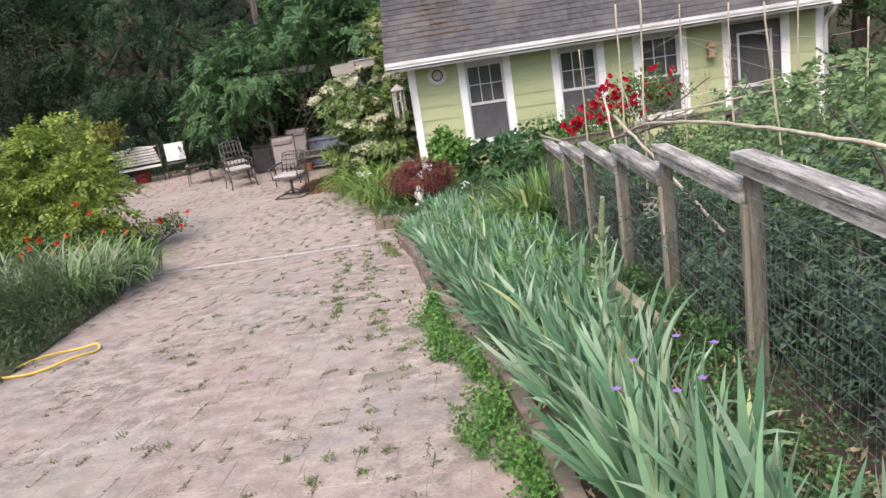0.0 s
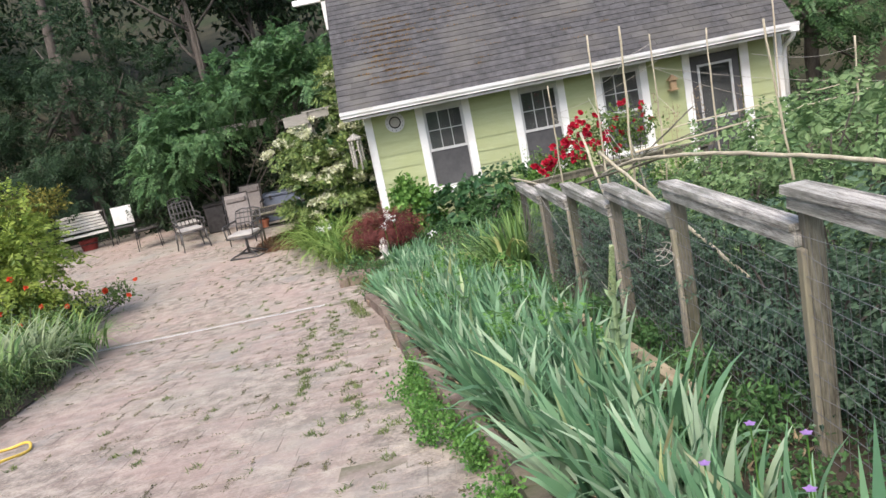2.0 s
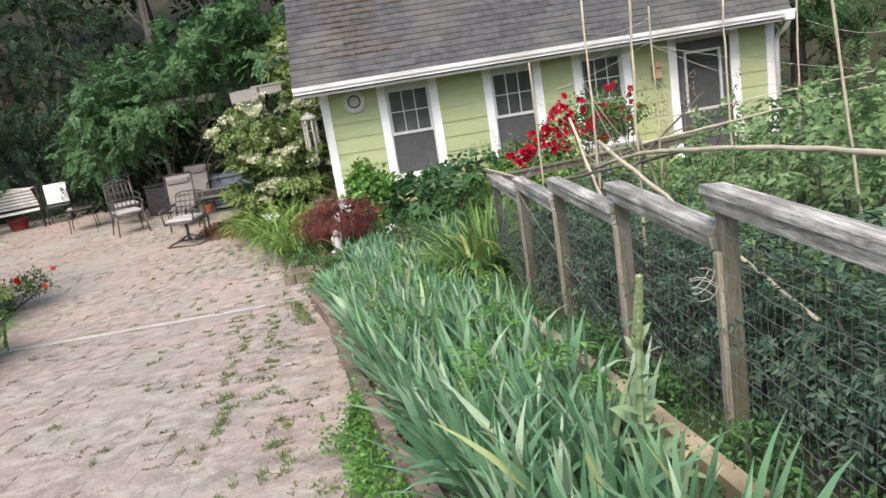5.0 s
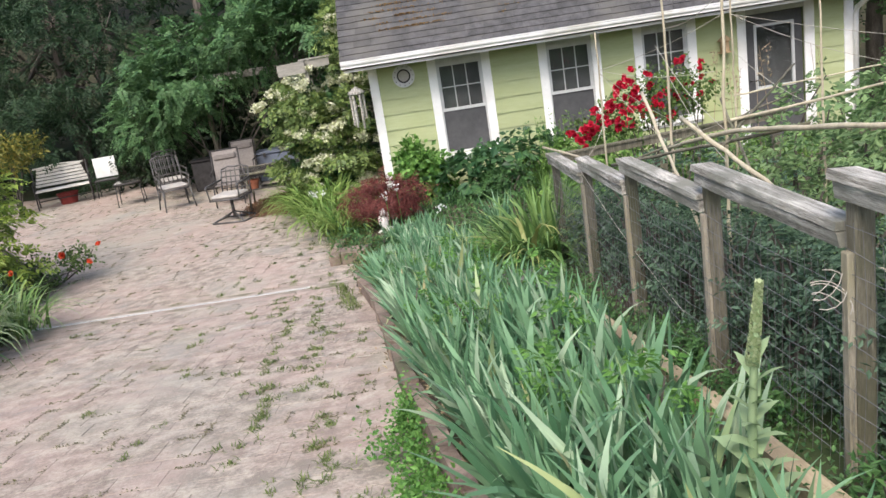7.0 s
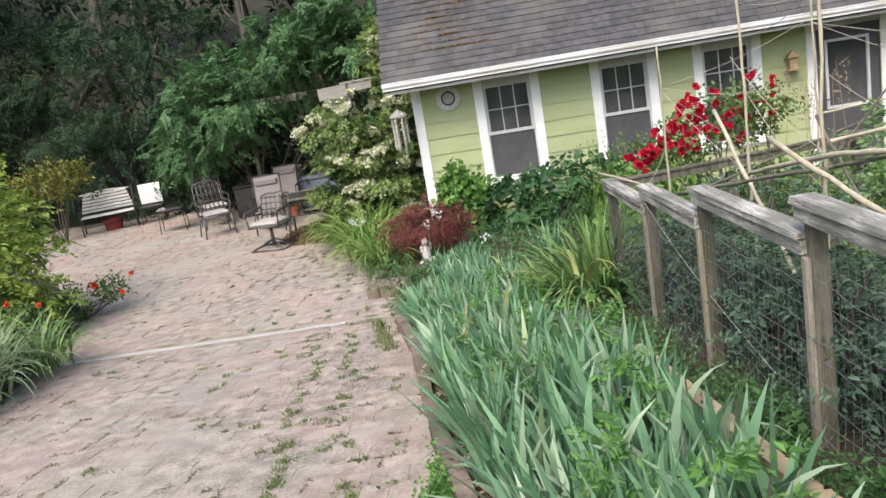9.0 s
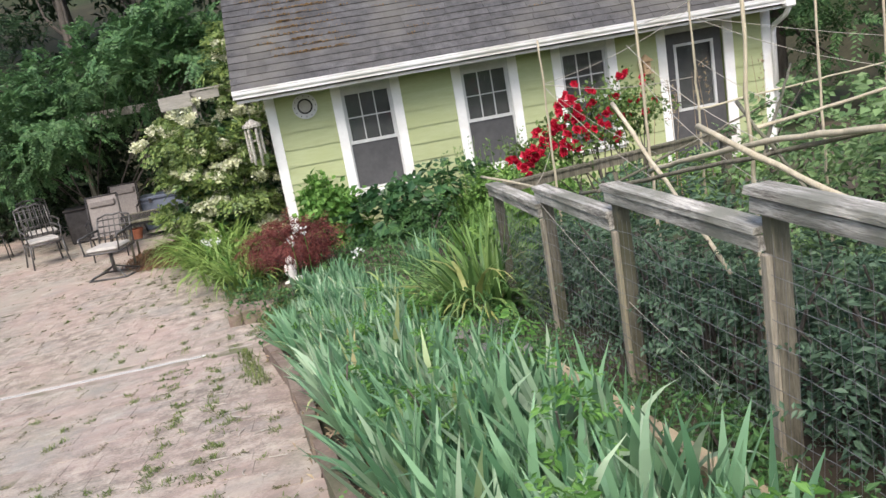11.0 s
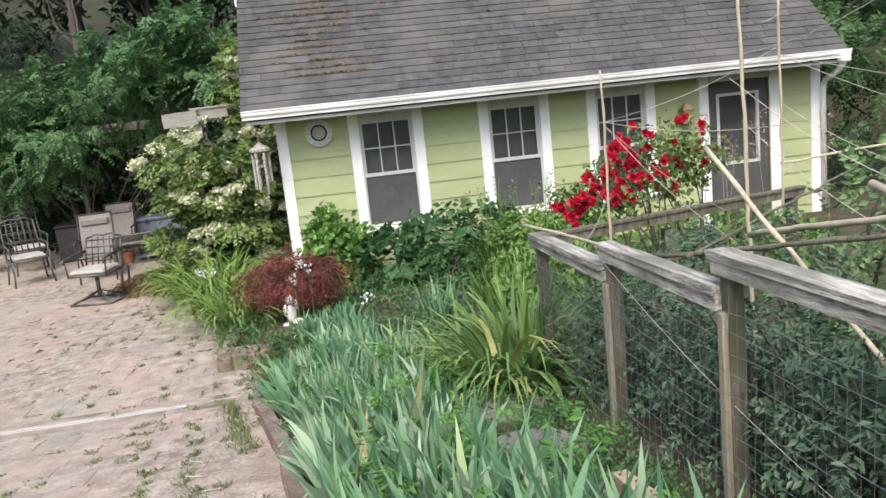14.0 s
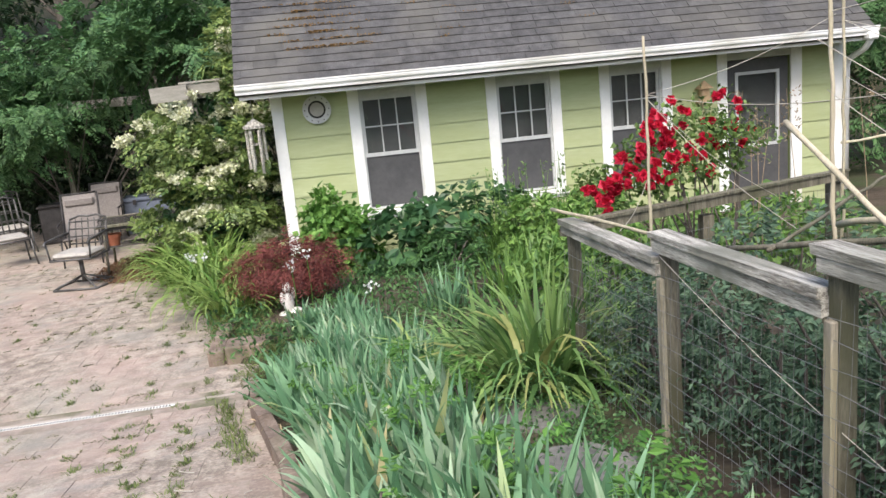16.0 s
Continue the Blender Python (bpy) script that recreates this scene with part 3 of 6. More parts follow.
for x0, x1 in ((-0.14, 0.0), (DW, DW + 0.16)):
    part("casing", boxes((x0, x1, -0.036, 0.0, -0.06, DH + 0.14), bevel=0.004), M_white, door)
# eave shade put into the head casing's grey, as at the windows
part("shaded_head_casing", boxes((0, DW, -0.034, 0.0, DH, DH + 0.14)), M_sash, door)
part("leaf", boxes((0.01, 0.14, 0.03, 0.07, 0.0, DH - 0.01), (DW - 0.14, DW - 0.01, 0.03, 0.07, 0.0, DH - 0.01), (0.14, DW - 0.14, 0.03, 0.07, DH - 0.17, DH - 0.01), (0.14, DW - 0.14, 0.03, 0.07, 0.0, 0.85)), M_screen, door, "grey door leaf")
part("pane_frame", boxes((0.14, 0.18, 0.015, 0.06, 0.85, DH - 0.17), (DW - 0.18, DW - 0.14, 0.015, 0.06, 0.85, DH - 0.17), (0.18, DW - 0.18, 0.015, 0.06, DH - 0.21, DH - 0.17), (0.18, DW - 0.18, 0.015, 0.06, 0.85, 0.89)), M_sash, door, "cream pane frame")
pane = part("pane", boxes((0.18, DW - 0.18, 0.04, 0.044, 0.89, DH - 0.21)), M_glass, door)
pane.visible_shadow = False
# added plate, grey like the dim interior seen through the door pane
part("dim_door_backing", boxes((0.14, DW - 0.14, 0.085, 0.11, 0.0, DH - 0.05)), M_screen, door, "added grey plate standing for the dim interior behind the door pane")
V, F = tube_data([(0.06, 0.03, 1.0), (0.06, -0.03, 1.0), (0.10, -0.05, 1.0), (0.16, -0.05, 1.0)], 0.011, 8)
piece("handle", V, F, M_iron, door, smooth=True)

# siding boards, lapped
boards = []
edges = [(X0 + 0.12, -0.135), (0.72 + 0.135, 1.751 - 0.135), (2.461 + 0.135, 3.26 - 0.135), (3.979 + 0.135, 4.90 - 0.14), (5.82 + 0.16, X1 - 0.13)]
under = [(-0.135, 0.855), (1.616, 2.596), (3.125, 4.114)]
zs = [1.68 + 0.243 * i for i in range(-7, 3)]


def plank(x0, x1, z0, z1):
    V = [(x, y, z) for x in (x0, x1) for y, z in ((0.0, z0), (-0.026, z0), (-0.010, z1), (0.0, z1))]
    piece("plank", V, [(0, 1, 2, 3), (7, 6, 5, 4), (0, 4, 5, 1), (1, 5, 6, 2), (2, 6, 7, 3), (3, 7, 4, 0)], M_siding, house)


for z in zs:
    top = min(z + 0.251, 2.255)
    if top - z < 0.03:
        continue
    for x0, x1 in edges:
        plank(x0, x1, z, top)
    if z < WZ0 - 0.13:
        for x0, x1 in under:
            plank(x0 + 0.001, x1 - 0.001, z, min(top, WZ0 - 0.122))

# wall disc, lantern, upper gutter
disc = thing("wall_thermometer", "round grey dial with a dark ring, hung on the siding", "wall dial", (-0.52, -0.03, 2.01), group="")


def ring(r0, r1, y0, y1, n=32):
    V = [(r * math.cos(a), y, r * math.sin(a)) for r, y in ((r0, y0), (r1, y0), (r1, y1), (r0, y1)) for a in [2 * math.pi * i / n for i in range(n)]]
    return V, [(q * n + i, q * n + (i + 1) % n, ((q + 1) % 4) * n + (i + 1) % n, ((q + 1) % 4) * n + i) for q in range(4) for i in range(n)]


piece("rim", *ring(0.108, 0.175, -0.035, 0.004), M_sash, disc)
piece("dark_ring", *ring(0.084, 0.110, -0.022, 0.004), M_dark, disc)
piece("face", *ring(0.001, 0.085, -0.026, 0.004), M_cushion, disc)
for i in range(12):
    a = i * math.pi / 6
    part("mark", boxes((0.147 * math.cos(a) - 0.005, 0.147 * math.cos(a) + 0.005, -0.038, -0.034, 0.147 * math.sin(a) - 0.008, 0.147 * math.sin(a) + 0.008)), M_dark, disc)

lantern = thing("wall_lantern", "copper house-shaped lantern on the siding beside the door", "lantern", (4.52, -0.12, 1.62))
part("body", boxes((-0.055, 0.055, -0.055, 0.055, 0.0, 0.16), bevel=0.008), M_lantern, lantern)
V = [(-0.09, -0.09, 0.16), (0.09, -0.09, 0.16), (0.09, 0.09, 0.16), (-0.09, 0.09, 0.16), (0, 0, 0.27)]
piece("cap", V, [(3, 2, 1, 0), (0, 1, 4), (1, 2, 4), (2, 3, 4), (3, 0, 4)], M_lantern, lantern)
part("bracket", boxes((-0.012, 0.012, 0.055, 0.095, 0.06, 0.10)), M_iron, lantern)
part("base", boxes((-0.08, 0.08, -0.08, 0.08, -0.025, 0.0)), M_lantern, lantern)

ug = thing("upper_gutter", "short white gutter end with an elbow above the roof edge", "gutter", (-1.5, 2.35, 4.62))
part("trough", boxes((-0.62, -0.05, -0.06, 0.06, -0.06, 0.05), bevel=0.01), M_white, ug)
V, F = tube_data([(-0.08, 0, 0.0), (0.05, 0, 0.02), (0.12, 0, -0.06), (0.14, 0, -0.30), (0.30, -0.12, -0.42)], 0.035, 8)
piece("elbow", V, F, M_white, ug, smooth=True)
part("bracket", boxes((-0.05, 0.05, -0.05, 0.06, -0.62, -0.06)), M_white, ug)

chime = thing("wind_chime", "weathered wooden wind chime hanging from the cottage eave", "wind chime", (-1.27, -0.40, 1.40))
n = 14
V = [(r * math.cos(2 * math.pi * i / n), r * math.sin(2 * math.pi * i / n), z) for r, z in ((0.001, 0.47), (0.13, 0.47), (0.13, 0.50), (0.07, 0.54), (0.001, 0.59)) for i in range(n)]
piece("top_disc", V, [(q * n + i, q * n + (i + 1) % n, (q + 1) * n + (i + 1) % n, (q + 1) * n + i) for q in range(4) for i in range(n)], M_wood, chime)
for i in range(6):
    a = i * math.pi / 3
    x, y, n1 = 0.098 * math.cos(a), 0.098 * math.sin(a), 0.36 + 0.03 * i
    piece("tube", *tube_data([(x, y, 0.45), (x, y, 0.45 - n1)], 0.019, 8), M_wood, chime)
    piece("cord", *tube_data([(x, y, 0.47), (x, y, 0.45)], 0.002, 4), M_twine, chime)
piece("clapper", *tube_data([(0, 0, 0.30), (0, 0, 0.27)], 0.03, 10), M_wood, chime)
piece("hanger", *tube_data([(0, 0, 0.57), (0, 0, 0.86)], 0.003, 4), M_twine, chime)

# pergola at the cottage's side
perg = thing("pergola", "weathered grey timber pergola half buried in vine", "pergola", (0, 0, 0))
for x, y in ((-2.17, 1.35), (-2.28, 5.6), (-5.2, 5.6)):
    part("post", boxes((x - 0.045, x + 0.045, y - 0.045, y + 0.045, -0.05, 2.50)), M_board if y < 2 else M_post, perg)
piece("beam", *bar_data((-2.12, 0.66, 2.385), (-2.58, 0.66, 2.365), 0.04, 0.19), M_board, perg)
piece("beam", *bar_data((-1.72, 0.72, 2.42), (-2.11, 0.72, 2.41), 0.04, 0.13), M_board, perg)
piece("beam", *bar_data((-1.75, 5.53, 2.42), (-5.4, 5.53, 2.42), 0.05, 0.16), M_wood, perg)
part("bracket", boxes((-2.15, -2.09, 0.70, 0.76, 2.10, 2.485)), M_board, perg)
piece("side_beam", *bar_data((-2.17, 0.66, 2.41), (-2.17, 1.40, 2.41), 0.04, 0.12), M_board, perg)
piece("cap_board", *bar_data((-1.7, 0.74, 2.505), (-2.22, 0.74, 2.495), 0.12, 0.024), M_board, perg)

# ---- beds, kerb, drain ----
bx = list(np.linspace(0, 1, 15))
ys = list(np.arange(-17.5, -4.2, 0.25))
V = [(kerb_x(y) + 0.05 + (9.0 - kerb_x(y)) * (u ** 2.2), y, bed(kerb_x(y) + 0.05 + (9.0 - kerb_x(y)) * (u ** 2.2), y)) for y in ys for u in bx]
w = len(bx)
F = [(j * w + i, j * w + i + 1, (j + 1) * w + i + 1, (j + 1) * w + i) for j in range(len(ys) - 1) for i in range(w - 1)]
tagged(piece("garden_bed", V, F, M_soil, smooth=True), "dark soil of the raised iris and vegetable beds", "garden bed", kind="structure")
ys = [-4.55, -4.4] + list(np.arange(-4.25, 1.6, 0.2))
V = [(kerb_x(y) + 0.03 * math.sin(y * 9) + (9.0 - kerb_x(y)) * (u ** 2.0), y, gz(y) - 0.02 if u == 0 else max(0.03, bed(kerb_x(y) + (9.0 - kerb_x(y)) * u ** 2, y) - 0.004 - 0.02 * max(0.0, y + 4.25))) for y in ys for u in bx]
F = [(j * w + i, j * w + i + 1, (j + 1) * w + i + 1, (j + 1) * w + i) for j in range(len(ys) - 1) for i in range(w - 1)]
tagged(piece("house_bed", V, F, M_soil, smooth=True), "soil of the planted bed in front of the cottage", "garden bed", kind="structure")
ys = list(np.arange(-17.5, 4.1, 0.3))
V = [(left_x(y) - 0.02 - 9.0 * (u ** 1.8), y, gz(y) + 0.01 + 0.12 * min(1, u * 4) + 0.03 * noise.noise((u * 20, y * 2, 3))) for y in ys for u in bx]
F = [(j * w + i + 1, j * w + i, (j + 1) * w + i, (j + 1) * w + i + 1) for j in range(len(ys) - 1) for i in range(w - 1)]
tagged(piece("left_bed", V, F, M_soil, smooth=True), "soil of the shrub border along the brick paving", "garden bed", kind="structure")

# the sand bed under the bricks, cut to the slope
ys = list(np.arange(-17.5, 8.6, 0.3))
V = [(left_x(y) - 0.15 + (kerb_x(y) + 0.12 - left_x(y)) * u, y, gz(y) - 0.0025 + 0.002 * noise.noise((u * 30, y * 5, 5))) for y in ys for u in np.linspace(0, 1, 12)]
F = [(j * 12 + i, j * 12 + i + 1, (j + 1) * 12 + i + 1, (j + 1) * 12 + i) for j in range(len(ys) - 1) for i in range(11)]
pavement = tagged(piece("pavement", V, F, M_bedding, smooth=True), "sloping paving of worn pinkish bricks with grass in the joints", "paving", kind="structure")

kerb = thing("kerb", "weathered brown kerb blocks edging the iris bed", "kerb", (0, 0, 0), kind="structure")
y = -4.22
while y > -17.0:
    n = 0.42 + 0.1 * rng.random()
    a, b = (kerb_x(y) + 0.045, y, gz(y) + 0.055), (kerb_x(y - n) + 0.045, y - n, gz(y - n) + 0.055)
    j = rng.normal(size=3) * 0.006
    V, F = bar_data(np.array(a) + j, np.array(b) + j + (0, 0.012, 0), 0.085, 0.17 + 0.015 * rng.random())
    V += rng.normal(size=V.shape) * 0.006
    piece("kerb_block", V, F, M_kerb, kerb)
    y -= n
block = tagged(part("kerb_stone", boxes((-1.55, -1.18, -3.33, -3.05, -0.01, 0.155), bevel=0.012), M_kerb), "low brown stone block at the bed corner", "stone block")
block2 = tagged(part("edging_stone", boxes((-1.70, -1.56, -3.32, -2.45, -0.01, 0.13), bevel=0.012), M_kerb), "long brown edging stone beside the lilies", "edging stone")

drain = thing("channel_drain", "narrow white slotted drain across the brick paving", "drain", (0, 0, 0), kind="structure")
part("channel", boxes((-5.6, -1.85, -4.122, -4.078, -0.012, 0.008)), M_grate, drain)
for i in range(160):
    x = -5.55 + i * 0.023
    part("slot", boxes((x, x + 0.012, -4.119, -4.090, 0.008, 0.0095)), M_dark, drain)
for x in np.arange(-5.6, -1.5, 0.6):
    part("concrete_strip", boxes((x, x + 0.59, -4.190, -4.140, -0.03, 0.006), bevel=0.004), M_concrete, drain)
    part("concrete_strip", boxes((x, x + 0.59, -4.060, -4.020, -0.03, 0.005), bevel=0.004), M_concrete, drain)

# ---- the fence ----
POSTS = [(x + 0.05, y - 0.03) for x, y in [(0.79, -5.62), (0.85, -6.74), (0.915, -7.80), (0.985, -9.0), (1.022, -10.2), (1.08, -11.48), (1.12, -12.7), (1.17, -13.9), (1.22, -15.1), (1.27, -16.3)]]
TOPS = [1.315, 1.425, 1.56, 1.695, 1.858, 2.00, 2.14, 2.27, 2.40]
fence = thing("garden_fence", "weathered grey post-and-rail garden fence with wire mesh, stepping down the slope", "fence", (0, 0, 0))


def wire_panel(p, q, z0p, z0q, top, dx=0.052, dz=0.078):
    """Welded wire between two posts: thin round-ish rods, slightly bent."""
    p, q = np.array(p), np.array(q)
    n = np.linalg.norm(q - p)
    chunks = []
    cols = int(n / dx)
    r = 0.00115
    bulge = lambda s, z: 0.012 * math.sin(s * 9 + z * 5)
    nrm = np.array([-(q - p)[1], (q - p)[0]]) / n
    for i in range(cols + 1):
        s = i / cols
        zb = z0p + (z0q - z0p) * s
        pts = []
        for z in np.linspace(zb, top, 4):
            xy = p + (q - p) * s + nrm * bulge(s, z)
            pts.append((xy[0], xy[1], z))
        chunks.append(tube_data(pts, r * 0.85, 3))
    for z in np.arange(min(z0p, z0q) + 0.03, top, dz if dz else 0.1):
        pts = []
        for s in np.linspace(0, 1, 7):
            if z > z0p + (z0q - z0p) * s:
                xy = p + (q - p) * s + nrm * bulge(s, z)
                pts.append((xy[0], xy[1], z + 0.008 * math.sin(s * 11 + z * 40)))
        if len(pts) > 1:
            chunks.append(tube_data(pts, r * 1.15, 3))
    return joined(chunks)


for i, (x, y) in enumerate(POSTS):
    t = TOPS[min(i, len(TOPS) - 1)] if i else TOPS[0]
    top = t - 0.10 if i < len(TOPS) else t
    post = part("post", boxes((x - 0.030, x + 0.034, y - 0.032, y + 0.032, bed(x, y) - 0.15, top + 0.062), bevel=0.006), M_post, fence)
    if i and i <= len(TOPS):
        # the batten's pale colour includes the light on the post's left side
        part("post_batten", boxes((x - 0.056, x - 0.031, y - 0.028, y + 0.014, bed(x, y) - 0.15, TOPS[i - 1] - 0.060), bevel=0.004), M_batten, post, "tan batten, coloured paler as the post's lit side")
for i in range(len(TOPS)):
    (xa, ya), (xb, yb), t = POSTS[i], POSTS[i + 1], TOPS[i]
    V, F = bar_data((xa - 0.040, ya + 0.05, t - 0.0295), (xb - 0.040, yb + 0.02, t - 0.0295), 0.034, 0.056)
    piece("rail", V + rng.normal(size=V.shape) * 0.003, F, M_wood, fence)
    V, F = bar_data((xa - 0.016, ya + 0.07, t + 0.015), (xb - 0.016, yb + 0.03, t + 0.015), 0.098, 0.026)
    piece("cap_rail", V + rng.normal(size=V.shape) * 0.003, F, M_wood, fence)
    piece("wire_mesh", *wire_panel((xa - 0.055, ya), (xb - 0.055, yb), bed(xa, ya), bed(xb, yb), t - 0.12), M_wire, fence)

back = thing("back_fence", "low weathered timber rail fence at the rose bed", "fence", (0, 0, 0))
piece("rail", *bar_data((0.80, -5.58, 1.265), (3.5, -4.35, 1.17), 0.05, 0.06), M_post, back)
piece("cap_rail", *bar_data((0.80, -5.58, 1.307), (3.5, -4.35, 1.212), 0.075, 0.018), M_post, back)
for x, y in ((2.0, -4.98), (3.4, -4.34)):
    part("post", boxes((x - 0.04, x + 0.04, y - 0.04, y + 0.04, 0.05, 1.13)), M_post, back)
piece("wire_mesh", *wire_panel((0.85, -5.60), (3.5, -4.40), 0.15, 0.1, 1.12), M_wire, back)

# ---- cane frame in the vegetable garden ----
def cane(a, b, r=0.011, label="dry bamboo cane standing in the vegetable garden", sag=0.0, name="bamboo_cane", mat=None, via=None):
    a, b = np.array(a, float), np.array(b, float)
    n = max(6, int(np.linalg.norm(b - a) / 0.11))
    s = np.linspace(0, 1, n)
    P = a + (b - a) * s[:, None] + rng.normal(size=(n, 3)) * 0.003
    P[:, 2] += sag * np.sin(s * np.pi)
    if via is not None:
        P += (np.array(via) - (a + b) / 2)[None] * (4 * s * (1 - s))[:, None]
    R = r * (1 - 0.25 * s) * np.where(np.arange(n) % 3 == 0, 1.18, 1.0)
    return tagged(piece(name, *tube_data(P, R, 7), mat or M_bamboo, smooth=True), label, "cane", group="garden canes")


cane((1.28, -5.72, 0.25), (1.31, -5.66, 2.32), 0.010)
cane((1.44, -7.16, 0.45), (1.50, -6.98, 2.75), 0.010)
cane((2.40, -5.85, 0.25), (2.44, -5.78, 2.65), 0.010)
cane((1.33, -8.40, 0.55), (1.46, -8.20, 2.75), 0.010)
cane((2.50, -7.2, 0.45), (2.53, -7.1, 2.60), 0.009)
cane((3.35, -6.6, 0.40), (3.45, -6.5, 2.75), 0.010)
cane((2.1, -9.6, 0.6), (2.0, -9.4, 2.6), 0.009)
cane((3.6, -7.5, 0.5), (3.65, -7.5, 2.3), 0.010)
cane((4.4, -6.8, 0.5), (4.5, -6.7, 2.4), 0.010)
lying = "pale bamboo pole lashed along the fence top"
cane((0.78, -5.46, 1.385), (1.02, -6.42, 1.36), 0.010, lying)
cane((1.40, -7.2, 1.50), (1.62, -11.7, 2.0), 0.013, lying, via=(1.36, -9.4, 1.89))
cane((1.14, -8.35, 1.86), (1.37, -10.31, 1.32), 0.012, "pale bamboo strut leaning down behind the fence")
cane((1.30, -7.01, 1.89), (1.17, -8.46, 1.25), 0.0115, "thick peeled driftwood stick leaning on the fence", mat=M_bamboo)
cane((1.05, -7.01, 1.41), (1.42, -9.2, 1.87), 0.011, "thin brown branch tied to the lashed pole", mat=M_post)
cane((1.05, -7.3, 1.46), (2.9, -6.0, 1.60), 0.008, "thin brown branch laid across the canes", mat=M_post)
cane((1.26, -8.6, 1.72), (2.3, -7.2, 1.95), 0.008, "thin brown branch laid across the canes", mat=M_post)
cane((1.45, -8.1, 1.90), (1.30, -9.0, 1.50), 0.008, "thin brown branch laid across the canes", mat=M_post)
cane((1.42, -8.3, 1.80), (4.6, -6.6, 1.74), 0.009, "pale horizontal cane in the pea frame")
cane((2.42, -5.8, 1.62), (4.8, -5.6, 1.72), 0.008, "pale horizontal cane in the pea frame")
strings = thing("garden_twine", "pale twine strung between the garden canes", "twine", (0, 0, 0))
for a, b in (((1.31, -5.66, 2.0), (2.56, -5.54, 2.35)), ((1.31, -5.66, 2.0), (1.86, -6.9, 1.95)), ((1.31, -5.66, 1.98), (2.2, -5.5, 1.3)), ((1.31, -5.66, 1.98), (1.75, -6.4, 1.3)), ((1.49, -7.0, 2.5), (2.43, -5.8, 2.55)), ((1.49, -7.0, 2.3), (1.45, -8.25, 2.5)), ((2.43, -5.8, 2.3), (3.45, -6.5, 1.75)), ((2.43, -5.8, 2.0), (2.52, -7.1, 1.6)), ((2.43, -5.8, 2.3), (4.5, -6.7, 1.75)), ((1.49, -7.0, 2.0), (1.35, -8.4, 1.6)), ((0.86, -6.74, 1.36), (1.0, -8.6, 0.85)), ((1.41, -7.05, 2.2), (1.33, -8.46, 1.78)), ((2.0, -9.2, 2.4), (3.65, -7.5, 2.2)), ((1.31, -5.66, 1.55), (1.10, -5.7, 1.25))):
    s = np.linspace(0, 1, 8)[:, None]
    P = np.array(a) + (np.array(b) - np.array(a)) * s
    P[:, 2] -= 0.05 * np.sin(s[:, 0] * np.pi)
    piece("twine", *tube_data(P, 0.0019, 4), M_twine, strings)
ties = thing("wire_ties", "loose pale wire ends tied round a fence post", "wire", (0.94, -10.2, 1.5))
for i in range(5):
    s = np.linspace(0, 1, 9)
    a0 = rng.random() * 6
    P = np.stack([0.035 + 0.05 * np.sin(s * 4 + a0), 0.03 * np.cos(s * 5 + a0) - 0.05 * s, 0.06 - 0.10 * s + 0.02 * np.sin(s * 6 + a0)], 1)
    piece("loop", *tube_data(P, 0.0016, 4), M_twine, ties)

# ---- patio furniture ----
def rod(name, pts, r, mat, parent, sides=6, label=""):
    return piece(name, *tube_data(pts, r, sides), mat, parent, label, smooth=True)


